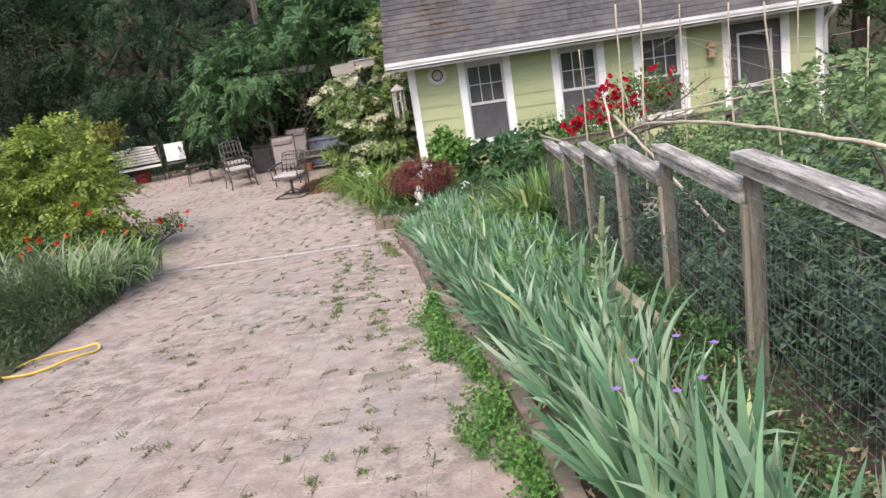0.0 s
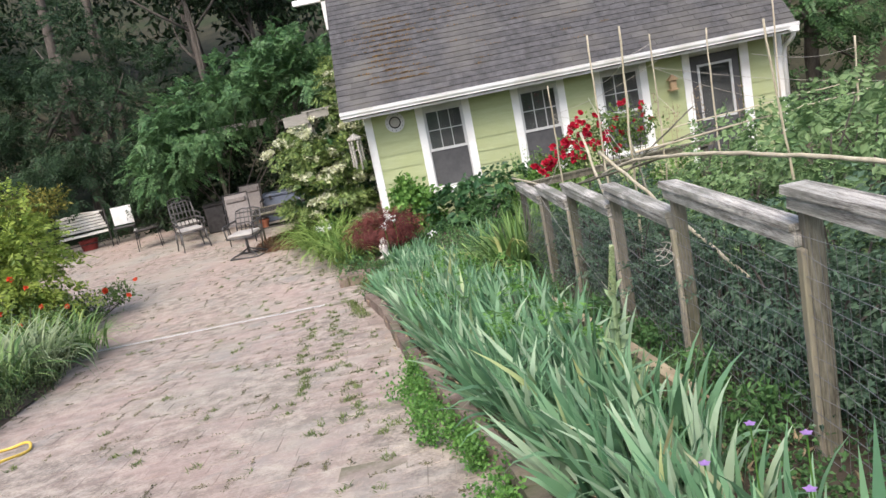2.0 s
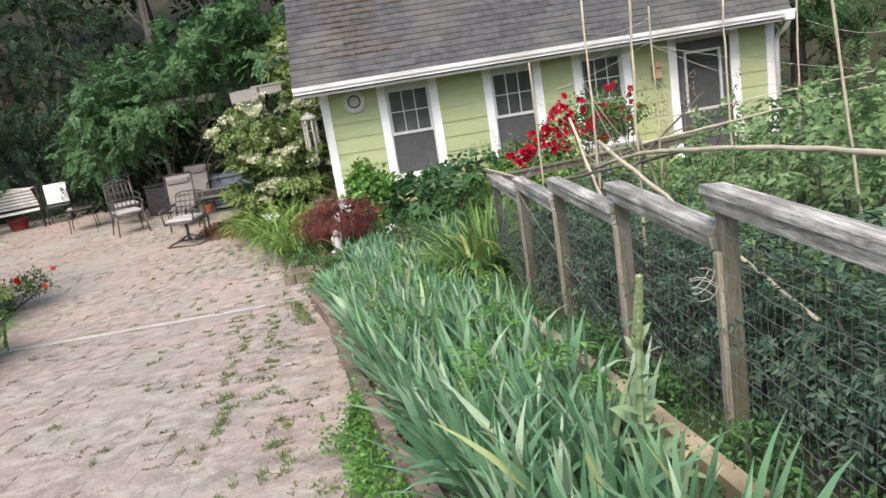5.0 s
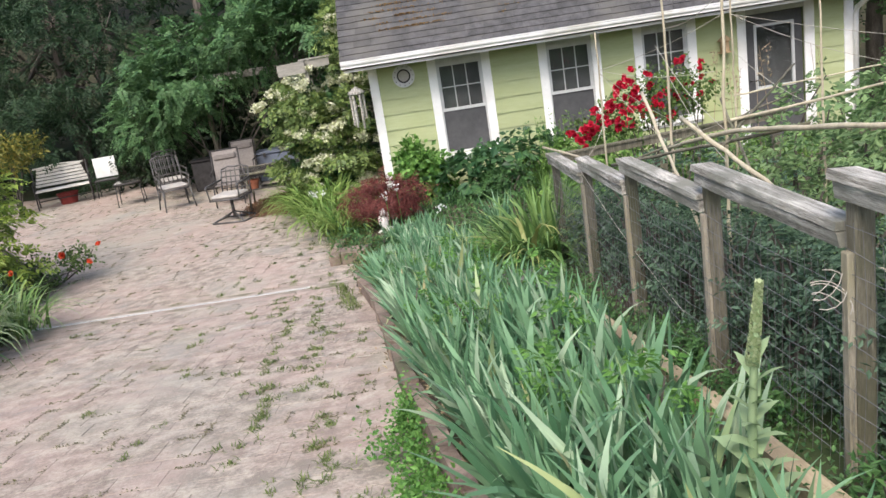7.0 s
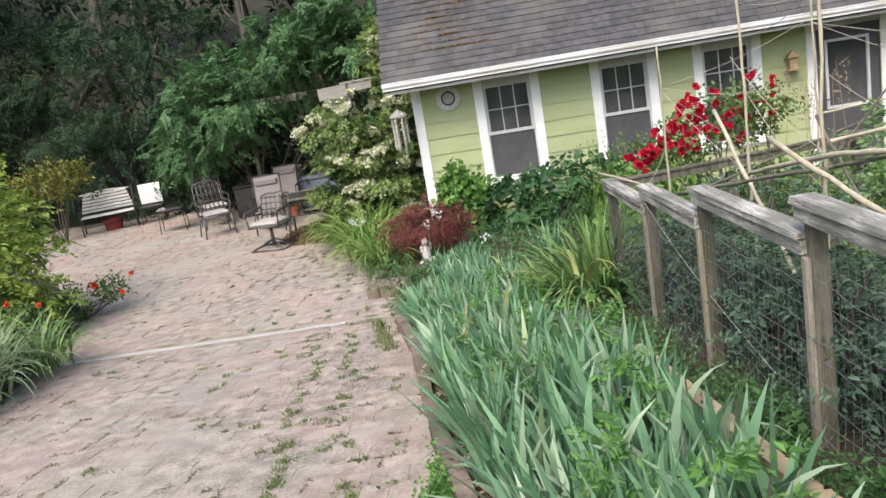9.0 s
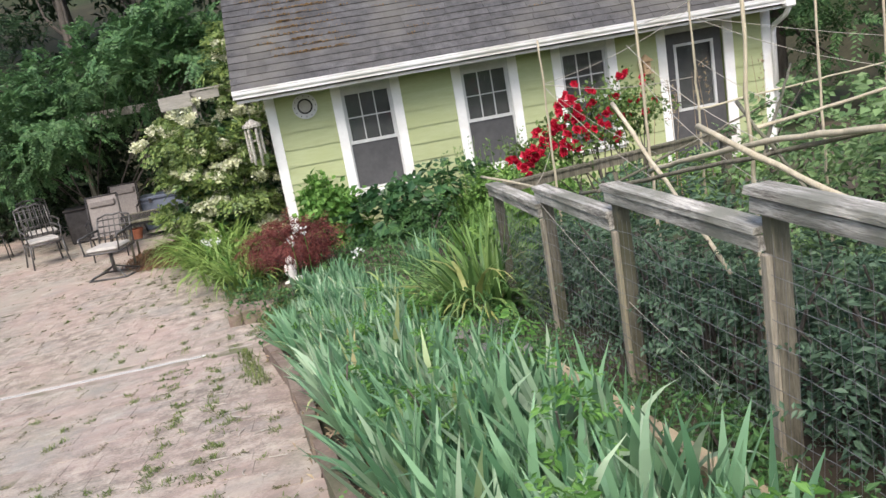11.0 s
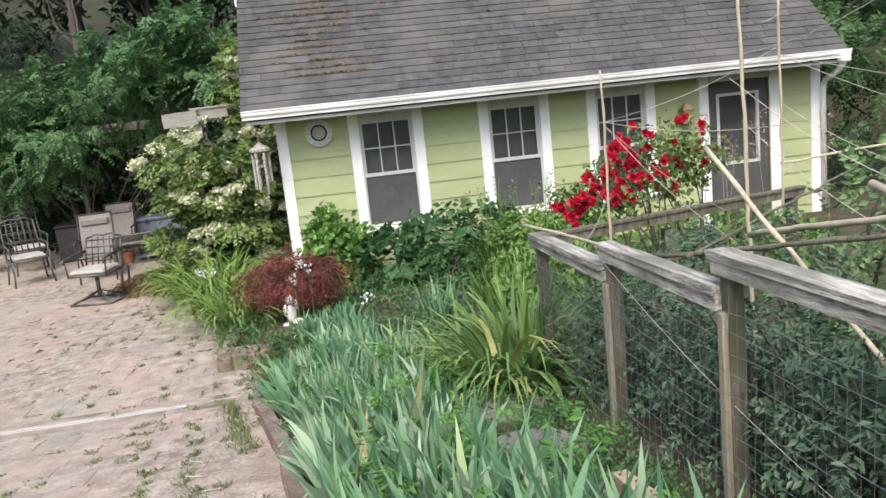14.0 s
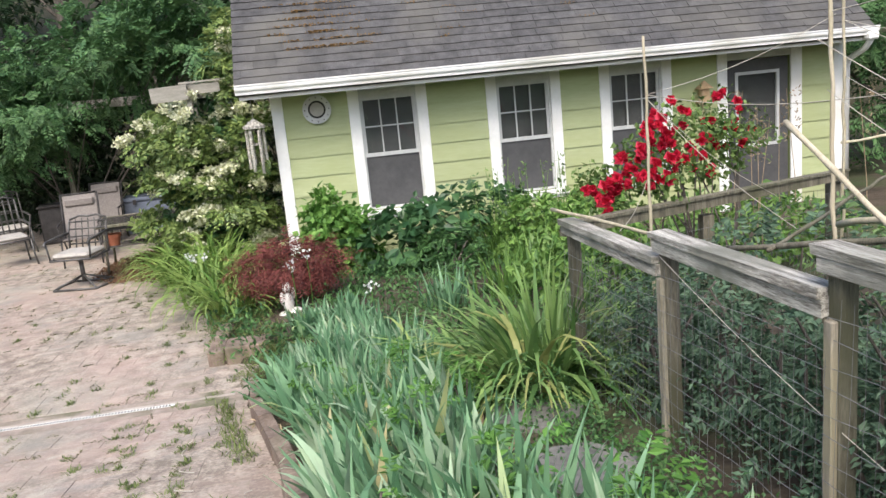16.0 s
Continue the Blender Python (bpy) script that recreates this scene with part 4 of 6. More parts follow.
def armchair(at, turn, swivel=False, label=""):
    c = thing("patio_armchair", label, "chair", at, turn, group="patio armchairs")
    W, D = 0.27, 0.26
    part("cushion", boxes((-W + 0.02, W - 0.02, -D + 0.01, D - 0.02, 0.42, 0.49), bevel=0.03), M_cushion, c, "pale seat cushion")
    rod("seat_frame", [(-W, -D, 0.41), (W, -D, 0.41), (W, D, 0.41), (-W, D, 0.41), (-W, -D, 0.41)], 0.014, M_cast, c)
    if swivel:
        rod("column", [(0, 0, 0.06), (0, 0, 0.40)], 0.03, M_cast, c, 8)
        ring_pts = [(-0.29, -0.27, 0.015), (0.29, -0.27, 0.015), (0.33, 0.0, 0.02), (0.29, 0.27, 0.015), (-0.29, 0.27, 0.015), (-0.33, 0, 0.02), (-0.29, -0.27, 0.015)]
        rod("base_ring", ring_pts, 0.016, M_cast, c)
        for x, y in ((-0.29, -0.27), (0.29, -0.27), (0.29, 0.27), (-0.29, 0.27)):
            rod("base_arm", [(x, y, 0.02), (x * 0.5, y * 0.5, 0.09), (0, 0, 0.16)], 0.013, M_cast, c)
    else:
        for x, y in ((-W, -D), (W, -D), (-W, D), (W, D)):
            rod("leg", [(x, y, 0.42), (x * 1.03, y * 1.02, 0.2), (x * 1.12, y * 1.14, 0.0)], 0.015, M_cast, c)
    top = 0.85 if swivel else 1.02
    for x in (-W, W):
        rod("back_post", [(x, D, 0.40), (x * 0.98, D + 0.05, 0.7), (x * 0.94, D + 0.12, top)], 0.014, M_cast, c)
        rod("armrest", [(x, D + 0.04, 0.68), (x * 1.08, 0.05, 0.67), (x * 1.1, -D + 0.02, 0.655), (x * 1.08, -D - 0.03, 0.62)], 0.018, M_cast, c)
        rod("arm_support", [(x, -D + 0.02, 0.42), (x * 1.1, -D + 0.02, 0.65)], 0.012, M_cast, c)
    back = rod("backrest_frame", [(-W * 0.94, D + 0.12, top), (-0.12, D + 0.13, top + 0.045), (0, D + 0.13, top + 0.03), (0.12, D + 0.13, top + 0.045), (W * 0.94, D + 0.12, top)], 0.016, M_cast, c)
    for i in range(1, 6):
        x = -W + 2 * W * i / 6
        rod("back_bar", [(x, D + 0.02, 0.47), (x * 0.97, D + 0.12, top + 0.01)], 0.010, M_cast, back, 4)
    for i in range(4):
        z = 0.53 + i * (top - 0.56) / 3
        y = D + 0.02 + (z - 0.47) * 0.2
        rod("back_crossbar", [(-W * 0.97, y, z), (W * 0.97, y, z)], 0.010, M_cast, back, 4)
    return c


armchair((-5.57, 3.15, 0), 30, label="dark cast-metal armchair with a pale seat cushion on the patio")
armchair((-5.98, 4.4, 0), 28, label="dark cast-metal armchair behind its twin on the patio")
armchair((-3.85, 0.85, 0), -12, True, "dark lattice-back swivel armchair with a pale cushion")


def recliner(at, turn, label):
    c = thing("sling_chair", label, "chair", at, turn, group="sling chairs")
    piece("sling", *bar_data((0, -0.25, 0.40), (0, 0.22, 0.36), 0.50, 0.014), M_sling, c)
    rest = piece("back_sling", *bar_data((0, 0.22, 0.37), (0, 0.50, 1.00), 0.48, 0.014), M_sling, c)
    part("headrest", boxes((-0.22, 0.22, 0.385, 0.455, 0.83, 0.96), bevel=0.025), M_sling, rest, "padded taupe headrest")
    for x in (-0.27, 0.27):
        rod("side_rail", [(x, -0.28, 0.41), (x, 0.22, 0.37), (x, 0.51, 1.02)], 0.015, M_iron, c)
        rod("leg", [(x, -0.25, 0.41), (x, -0.38, 0.0)], 0.014, M_iron, c)
        rod("leg", [(x, 0.0, 0.40), (x, 0.42, 0.0)], 0.014, M_iron, c)
        rod("armrest", [(x * 1.06, -0.25, 0.62), (x * 1.06, 0.30, 0.63)], 0.018, M_iron, c)
        rod("arm_support", [(x, -0.22, 0.41), (x * 1.06, -0.22, 0.62)], 0.012, M_iron, c)
    rod("top_bar", [(-0.27, 0.51, 1.02), (0.27, 0.51, 1.02)], 0.014, M_iron, c)
    return c


recliner((-4.35, 2.75, 0), 10, "taupe sling reclining chair with a padded headrest at the table")
recliner((-4.42, 4.42, 0), 4, "taupe sling reclining chair standing behind the patio table")

table = thing("patio_table", "low dark-topped metal patio table", "table", (-3.05, 1.9, 0), 8)
part("tabletop", boxes((-0.75, 0.75, -0.5, 0.5, 0.68, 0.705), bevel=0.008), M_tabletop, table)
for y0, y1 in ((-0.52, -0.47), (0.47, 0.52)):
    part("rim", boxes((-0.77, 0.77, y0, y1, 0.672, 0.712), bevel=0.006), M_post, table)
part("apron", boxes((-0.70, 0.70, -0.46, -0.44, 0.62, 0.68), (-0.70, 0.70, 0.44, 0.46, 0.62, 0.68)), M_iron, table)
for x in (-0.66, 0.66):
    for y in (-0.42, 0.42):
        rod("leg", [(x, y, 0.68), (x * 1.04, y * 1.06, 0.0)], 0.02, M_post, table)
part("shelf", boxes((-0.67, 0.67, -0.43, -0.05, 0.375, 0.40), bevel=0.004), M_tabletop, table)
pot = thing("flower_pot", "small terracotta pot on the patio table's low shelf", "pot", (-3.56, 1.50, 0.40))
V = []
prof = [(0.0, 0.0), (0.07, 0.0), (0.095, 0.12), (0.11, 0.12), (0.11, 0.16), (0.095, 0.16), (0.085, 0.13), (0.0, 0.13)]
for r, z in prof:
    V += [(r * math.cos(2 * math.pi * i / 16), r * math.sin(2 * math.pi * i / 16), z) for i in range(16)]
piece("bowl", V, [(q * 16 + i, q * 16 + (i + 1) % 16, (q + 1) * 16 + (i + 1) % 16, (q + 1) * 16 + i) for q in range(len(prof) - 1) for i in range(16)], M_pot, pot)
chest = thing("storage_chest", "slate-blue covered chest at the back of the patio", "chest", (-3.70, 5.35, 0), 5)
part("body", boxes((-0.55, 0.55, -0.3, 0.3, 0.0, 0.60), bevel=0.02), M_blue, chest)
lid = part("lid", boxes((-0.58, 0.58, -0.33, 0.33, 0.60, 0.67), bevel=0.02), M_blue, chest)
for x in (-0.35, 0.35):
    part("latch", boxes((x - 0.03, x + 0.03, -0.34, -0.33, 0.55, 0.64)), M_iron, lid)
bin_ = thing("dark_bin", "dark grey plastic bin under the vine", "bin", (-5.49, 5.2, 0), 12)
part("body", boxes((-0.24, 0.24, -0.22, 0.22, 0.0, 0.66), bevel=0.03), M_iron, bin_)
part("lid", boxes((-0.26, 0.26, -0.24, 0.24, 0.66, 0.71), bevel=0.02), M_iron, bin_)

bt = math.degrees(math.atan2(0.45, 1.12))
bench = thing("garden_bench", "white-painted slatted garden bench with flaking paint and iron ends", "bench", (-9.32, 6.42, 0), bt)
for i in range(5):
    y = -0.22 + i * 0.1
    part("seat_slat", boxes((-0.6, 0.6, y - 0.04, y + 0.04, 0.42, 0.445), bevel=0.006), M_bench, bench)
for i in range(6):
    z = 0.50 + i * 0.078
    part("back_slat", boxes((-0.6 + 0.02 * i, 0.6 - 0.02 * i, 0.24 + i * 0.016, 0.262 + i * 0.016, z, z + 0.062), bevel=0.006), M_bench, bench)
s = np.linspace(-0.58, 0.58, 13)
rod("crest_rail", [(x, 0.345, 0.965 + 0.02 * math.cos(x * 5.4)) for x in s], 0.018, M_bench, bench)
for x in (-0.62, 0.62):
    rod("front_leg", [(x, -0.26, 0.0), (x, -0.22, 0.25), (x, -0.26, 0.44), (x, -0.26, 0.62)], 0.018, M_iron, bench)
    rod("back_leg", [(x, 0.30, 0.0), (x, 0.22, 0.42), (x, 0.36, 0.98)], 0.018, M_iron, bench)
    rod("armrest", [(x, -0.30, 0.62), (x, 0.0, 0.65), (x, 0.28, 0.66)], 0.02, M_iron, bench)
    rod("side_bar", [(x, -0.25, 0.42), (x, 0.24, 0.42)], 0.014, M_iron, bench)
rod("stretcher", [(-0.6, 0.0, 0.18), (0.6, 0.0, 0.18)], 0.012, M_iron, bench)
tub = thing("red_tub", "low red tub pushed under the white bench", "tub", (-9.35, 6.62, 0), bt)
V = []
prof = [(0.0, 0.0), (0.19, 0.0), (0.24, 0.24), (0.26, 0.25), (0.26, 0.28), (0.23, 0.28), (0.18, 0.03), (0.0, 0.03)]
for r, z in prof:
    V += [(r * math.cos(2 * math.pi * i / 20), r * 0.8 * math.sin(2 * math.pi * i / 20), z) for i in range(20)]
M_redtub = surf("red_plastic", (0.16, 0.02, 0.018), (0.26, 0.04, 0.032), 6.0, 0.5, 0.05)
piece("shell", V, [(q * 20 + i, q * 20 + (i + 1) % 20, (q + 1) * 20 + (i + 1) % 20, (q + 1) * 20 + i) for q in range(len(prof) - 1) for i in range(20)], M_redtub, tub)
seat2 = thing("folding_seat", "small seat with a white canvas back beside the bench", "chair", (-8.38, 6.78, 0), 14)
part("back_panel", boxes((-0.26, 0.26, 0.20, 0.225, 0.46, 0.95), bevel=0.006), M_white, seat2, "white canvas back")
part("seat", boxes((-0.27, 0.27, -0.2, 0.2, 0.40, 0.425)), M_iron, seat2)
for x in (-0.25, 0.25):
    for y in (-0.18, 0.2):
        rod("leg", [(x, y, 0.41), (x, y * 1.1, 0.0)], 0.013, M_iron, seat2)
    rod("back_post", [(x, 0.23, 0.41), (x, 0.235, 0.95)], 0.012, M_iron, seat2)
side = thing("side_table", "small metal side table with a glass top", "table", (-7.08, 4.75, 0), 15)
part("top", boxes((-0.28, 0.28, -0.28, 0.28, 0.50, 0.52), bevel=0.005), M_tabletop, side)
for x in (-0.25, 0.25):
    for y in (-0.25, 0.25):
        rod("leg", [(x, y, 0.5), (x * 1.1, y * 1.1, 0.0)], 0.011, M_iron, side)
rod("rim", [(-0.28, -0.28, 0.49), (0.28, -0.28, 0.49), (0.28, 0.28, 0.49), (-0.28, 0.28, 0.49), (-0.28, -0.28, 0.49)], 0.012, M_iron, side)

hose_pts = [(-5.2, -9.6), (-4.6, -9.1), (-4.33, -8.86), (-4.18, -8.58), (-4.0, -8.32), (-3.85, -8.24), (-3.72, -8.27), (-3.65, -8.42), (-3.70, -8.62), (-3.84, -8.86), (-4.05, -9.0), (-4.3, -9.06), (-4.8, -9.4), (-5.3, -10.0)]
u = np.linspace(0, len(hose_pts) - 1, 80)
hx, hy = [np.interp(u, range(len(hose_pts)), [p[k] for p in hose_pts]) for k in (0, 1)]
for _ in range(3):
    hx[1:-1], hy[1:-1] = (hx[:-2] + hx[1:-1] + hx[2:]) / 3, (hy[:-2] + hy[1:-1] + hy[2:]) / 3
hose = piece("garden_hose", *tube_data([(x, y, gz(y) + 0.022 + 0.012 * math.sin(i * 0.4)) for i, (x, y) in enumerate(zip(hx, hy))], 0.012, 8), M_hose, smooth=True)
tagged(hose, "yellow garden hose lying in a loop on the bricks", "hose")

# ---- stones and timber in the iris bed ----
def flagstone(x, y, r, label):
    n = 11
    a = np.arange(n) * 2 * np.pi / n
    rr = r * (0.85 + 0.3 * rng.random(n))
    z = bed(x, y)
    V = [(x + rr[i] * 1.25 * math.cos(a[i]), y + rr[i] * 0.9 * math.sin(a[i]), z + h) for h in (-0.03, 0.05) for i in range(n)] + [(x, y, z + 0.055)]
    F = [(i, (i + 1) % n, n + (i + 1) % n, n + i) for i in range(n)] + [(n + i, n + (i + 1) % n, 2 * n) for i in range(n)]
    return tagged(piece("stepping_stone", V, F, M_stone), label, "stepping stone", group="stepping stones")


flagstone(0.40, -6.15, 0.20, "flat grey stepping stone among low leaves")
flagstone(0.38, -6.95, 0.22, "flat grey stepping stone among the iris leaves")
flagstone(0.46, -7.6, 0.17, "flat grey stepping stone beside the timber edging")
edge = thing("timber_edging", "yellowish raw timber boards edging the strip below the fence", "edging board", (0, 0, 0))
for a, b in (((0.57, -7.62), (0.635, -8.5)), ((0.64, -8.53), (0.745, -9.6)), ((0.75, -9.63), (0.83, -10.9))):
    V, F = bar_data((*a, bed(*a) + 0.075), (*b, bed(*b) + 0.075), 0.075, 0.14)
    piece("board", V + rng.normal(size=V.shape) * 0.004, F, M_timber, edge)

# ---- irises ----
def iris_leaves(tall, m):
    """One fan: sword leaves set in a row, the outer ones leaning and bent."""
    az = rng.random() * np.pi
    side = np.where(np.arange(m) % 2 == 0, 0.0, np.pi)
    spread = np.linspace(0.02, 0.42, m)
    P = np.stack([np.cos(az + side) * spread * 0.09, np.sin(az + side) * spread * 0.09, np.zeros(m)], 1)
    L = tall * (0.66 + 0.46 * rng.random(m)) * (1.0 - 0.3 * spread)
    A = az + side + rng.normal(size=m) * 0.35
    return P, A, spread * 0.8 + np.abs(rng.normal(size=m)) * 0.1, L, 0.029 + 0.018 * rng.random(m), np.abs(rng.normal(size=m)) * 0.42 + (rng.random(m) < 0.12) * 1.6


def iris_right(y):
    return lerp(y, [(-13.6, 0.78), (-10.5, 0.62), (-9.0, 0.56), (-8.0, 0.36), (-7.2, 0.10), (-6.2, -0.02), (-5.2, 0.06), (-4.6, 0.0), (-3.1, -0.35)])


spots = []
for y in np.arange(-13.6, -3.15, 0.09):
    k = kerb_x(y)
    for x in np.arange(k + (0.25 if y < -4.6 else 0.42 if y < -4.0 else 0.62), iris_right(y), 0.106):
        spots.append((x + rng.normal() * 0.035, y + rng.normal() * 0.035))
single = set(rng.choice(len(spots), 36, replace=False).tolist())
chunks, pale = [], []
for i, (x, y) in enumerate(spots):
    k = kerb_x(y)
    m = 6 + int(rng.integers(0, 3))
    tall = lerp(y, [(-13.6, 0.53), (-9, 0.50), (-8, 0.48), (-7, 0.44), (-5, 0.39), (-3.1, 0.33)]) * (0.72 + 0.45 * rng.random()) * (1.15 if rng.random() < 0.12 else 1.0)
    V, F = blade_data(*iris_leaves(tall, m), 6, 0.5)
    lean = (-0.21 if x < k + 0.5 else -0.12) + rng.normal() * 0.16
    tip = rng.normal() * 0.16
    M3 = np.array(Euler((tip, lean, 0)).to_matrix())
    V = V @ M3.T
    base = np.array((x, y, bed(x, y) - 0.01))
    if i in single:
        pl = thing("iris", "fan of grey-green sword-shaped iris leaves in the bed", "iris", tuple(base), group="irises in the bed")
        per = len(V) // m
        fper = len(F) // m
        for q in range(m):
            piece("leaf", V[q * per:(q + 1) * per], F[:fper], L_iris, pl)
    elif rng.random() < 0.22:
        pale.append((V + base, F))
    else:
        chunks.append((V + base, F))


def stacked(parts):
    n, Vs, Fs = 0, [], []
    for v, f in parts:
        Vs.append(v)
        Fs.append(np.asarray(f) + n)
        n += len(v)
    return np.concatenate(Vs), np.concatenate(Fs)


tagged(piece("iris_bed", *stacked(chunks), L_iris), "dense bed of sword-shaped grey-green iris leaves", "irises", kind="stuff")
tagged(piece("pale_iris_bed", *stacked(pale), L_iris_pale), "paler grey-green iris leaves among the bed", "irises", kind="stuff")


def ribbon_clump(name, label, category, at, n, length, width, mat, lean=(0.1, 0.5), droop=(0.8, 1.8), spread=0.12, group="", steps=7):
    P = np.stack([rng.normal(size=n) * spread, rng.normal(size=n) * spread, np.zeros(n)], 1)
    A = np.arctan2(P[:, 1], P[:, 0]) + rng.normal(size=n) * 0.6
    V, F = blade_data(P, A, rng.uniform(*lean, n), length * rng.uniform(0.6, 1.15, n), width * rng.uniform(0.7, 1.2, n), rng.uniform(*droop, n), steps, 0.2)
    ob = thing(name, label, category, at, 0, group)
    own = min(26, n - 2) if name == "daylily" else 0
    per, fper = len(V) // n, len(F) // n
    for q in range(own):
        piece("leaf", V[q * per:(q + 1) * per], F[:fper], mat, ob)
    tagged(piece("foliage", V[own * per:], F[own * fper:] - own * per, mat, ob), kind="stuff")
    return ob


# daylilies
ribbon_clump("daylily", "large arching daylily clump with yellowing leaves against the fence", "daylily", (0.60, -5.5, 0.22), 430, 1.02, 0.027, L_lily, (0.12, 0.85), (1.0, 3.0), 0.12)
ribbon_clump("daylily", "arching daylily clump beside the fence post", "daylily", (0.25, -5.25, 0.2), 230, 0.82, 0.025, L_lily, (0.35, 0.95), (1.5, 2.8), 0.12)
ribbon_clump("daylily", "upright sheaf of deep green daylily leaves beside the fence post", "daylily", (0.74, -5.42, 0.2), 80, 0.88, 0.027, L_lily, (0.0, 0.22), (0.1, 0.9), 0.08)
for x, y, s in ((-1.62, -1.9, 0.72), (-1.9, -1.35, 0.8), (-2.05, -0.75, 0.8), (-2.35, -0.15, 0.85), (-2.5, 0.45, 0.85), (-1.75, -0.6, 0.85), (-2.0, 0.1, 0.9), (-1.45, -1.2, 0.7), (-2.55, 1.0, 0.85)):
    ribbon_clump("daylily", "bright green arching daylily clump edging the patio", "daylily", (x, y, 0.07), 110, s, 0.028, L_bright, (0.2, 0.8), (1.3, 2.6), 0.12, "daylilies by the patio")
for x, y, s in ((1.35, -1.2, 0.7), (1.75, -1.4, 0.7), (1.05, -2.9, 0.5), (0.45, -3.0, 0.42), (1.4, -2.6, 0.6)):
    ribbon_clump("strap_leaf_plant", "upright green strap-leaved plant in front of the cottage", "plant", (x, y, 0.1), 60, s, 0.022, L_iris if x < 0.7 else L_shrub, (0.03, 0.35), (0.1, 0.9), 0.12, "strap-leaved plants")


def bush(name, label, category, blobs, clumps, per, clump, leaf, mat, ratio=0.6, stems=7, root=None, group="", up=0.5, shell=0.6, droop=0.3, r0=0.018, spray=0.0, tiers=0, spread=0.3):
    """A shrub: stems and a crown of many leaves in clumps."""
    B = np.array(blobs, float)
    root = root or (B[:, 0].mean(), B[:, 1].mean(), B[:, 2].min() - B[:, 5].max())
    top = thing(name, label, category, root, 0, group)
    R = np.array(root)
    B2 = B.copy()
    B2[:, :3] -= R
    tips = [B2[int(rng.integers(0, len(B2))), :3] + rng.normal(size=3) * B2[:, 3:].mean(0) * 0.45 for _ in range(stems)]
    if name in ("vegetable_plant", "low_crop_plant", "pea_plant", "meadow_plant"):
        piece("stem", *limbs((0, 0, -0.03), tips, r0, 0.005, 0.3, 5), M_bark, top)
    else:
        for tip in tips:
            piece("stem", *limbs((0, 0, -0.03), [tip], r0, 0.005, 0.3, 5), M_bark, top)
    V, F = sprays(B2, clumps, per, spray, leaf, ratio, droop, shell, 0.45, tiers, spread) if spray else foliage(B2, clumps, per, clump, leaf, ratio, up, droop, shell, floor=-0.02)
    tagged(piece("crown", V, F, mat, top), kind="stuff")
    return top


def blooms(name, centres, r, mat, parent, petals=9):
    """Rose-like heads, each of cupped petals."""
    kinds = []
    for _ in range(8):
        D = unit(rng.normal(size=(petals, 3)) + np.array([0, -0.4, 0.5]))
        V, F = leaf_data(-D * r * 0.2, D, unit(rng.normal(size=(petals, 3)) + 0.2), r * rng.uniform(0.8, 1.3, petals), r * 1.2, 0.25)
        kinds.append(data_mesh(name, V, F, mat))
    for c in centres:
        ob = new(name, kinds[int(rng.integers(0, 8))])
        ob.parent = parent
        ob.matrix_parent_inverse = Matrix.Identity(4)
        q = 0.8 + 0.4 * rng.random()
        ob.matrix_basis = pose(*c, 0, 0, rng.random() * 60 - 30) @ Matrix.Diagonal((q, q, q, 1))


# laceleaf maple and statue
mp = bush("laceleaf_maple", "low dark red laceleaf maple with a domed crown", "maple", [(-1.03, -2.0, 0.56, 0.44, 0.44, 0.17), (-0.75, -1.9, 0.50, 0.30, 0.32, 0.15), (-1.3, -1.98, 0.50, 0.24, 0.3, 0.15)], 760, 15, 0.045, 0.066, L_maple, 0.16, 9, (-1.02, -1.85, 0.08), droop=1.0, shell=0.35, spray=0.16)
bm = bmesh.new()
for x, y, z, r, sx, sz in ((0, 0, 0.03, 0.085, 1.1, 0.4), (0, 0, 0.13, 0.045, 1, 2.0), (0.0, 0, 0.26, 0.038, 1, 1.2), (0.05, -0.04, 0.05, 0.05, 1, 0.9), (-0.045, 0.0, 0.17, 0.022, 0.9, 2.6), (0.05, 0.02, 0.20, 0.02, 0.8, 2.6)):
    bmesh.ops.create_icosphere(bm, subdivisions=2, radius=r, matrix=Matrix.Translation((x, y, z)) @ Matrix.Diagonal((sx, 1, sz, 1)))
statue = part("garden_statue", bm, M_statue, smooth=True)
statue.matrix_world = pose(-1.03, -2.32, 0.06, 0, 0, 15) @ Matrix.Diagonal((1.25, 1.25, 1.2, 1))
tagged(statue, "small white weathered cast-stone ornament under the maple", "statue")

ribbon_clump("daylily", "few yellowed drooping daylily leaves before the clump", "daylily", (0.50, -5.72, 0.24), 14, 0.95, 0.034, L_yellow, (0.02, 0.35), (2.0, 3.0), 0.12)

# shrubs before the cottage
bush("leafy_shrub", "bright green leafy shrub at the cottage corner", "shrub", [(-0.45, -0.7, 0.42, 0.38, 0.33, 0.42), (-0.55, -0.6, 0.75, 0.22, 0.2, 0.25)], 190, 14, 0.07, 0.10, L_bush, 0.6)
bush("broad_leaf_shrub", "dark broad-leaved shrub under the first window", "shrub", [(0.15, -0.95, 0.36, 0.55, 0.36, 0.30), (0.75, -0.9, 0.50, 0.42, 0.34, 0.26)], 120, 5, 0.09, 0.20, L_broad, 0.62, shell=0.7, spray=0.24, droop=0.2)
bush("broad_leaf_shrub", "dark broad-leaved shrub below the second window", "shrub", [(1.2, -0.7, 0.55, 0.38, 0.3, 0.36), (1.85, -0.75, 0.45, 0.36, 0.3, 0.30)], 110, 5, 0.09, 0.17, L_broad, 0.55, shell=0.7, spray=0.22, droop=0.2)
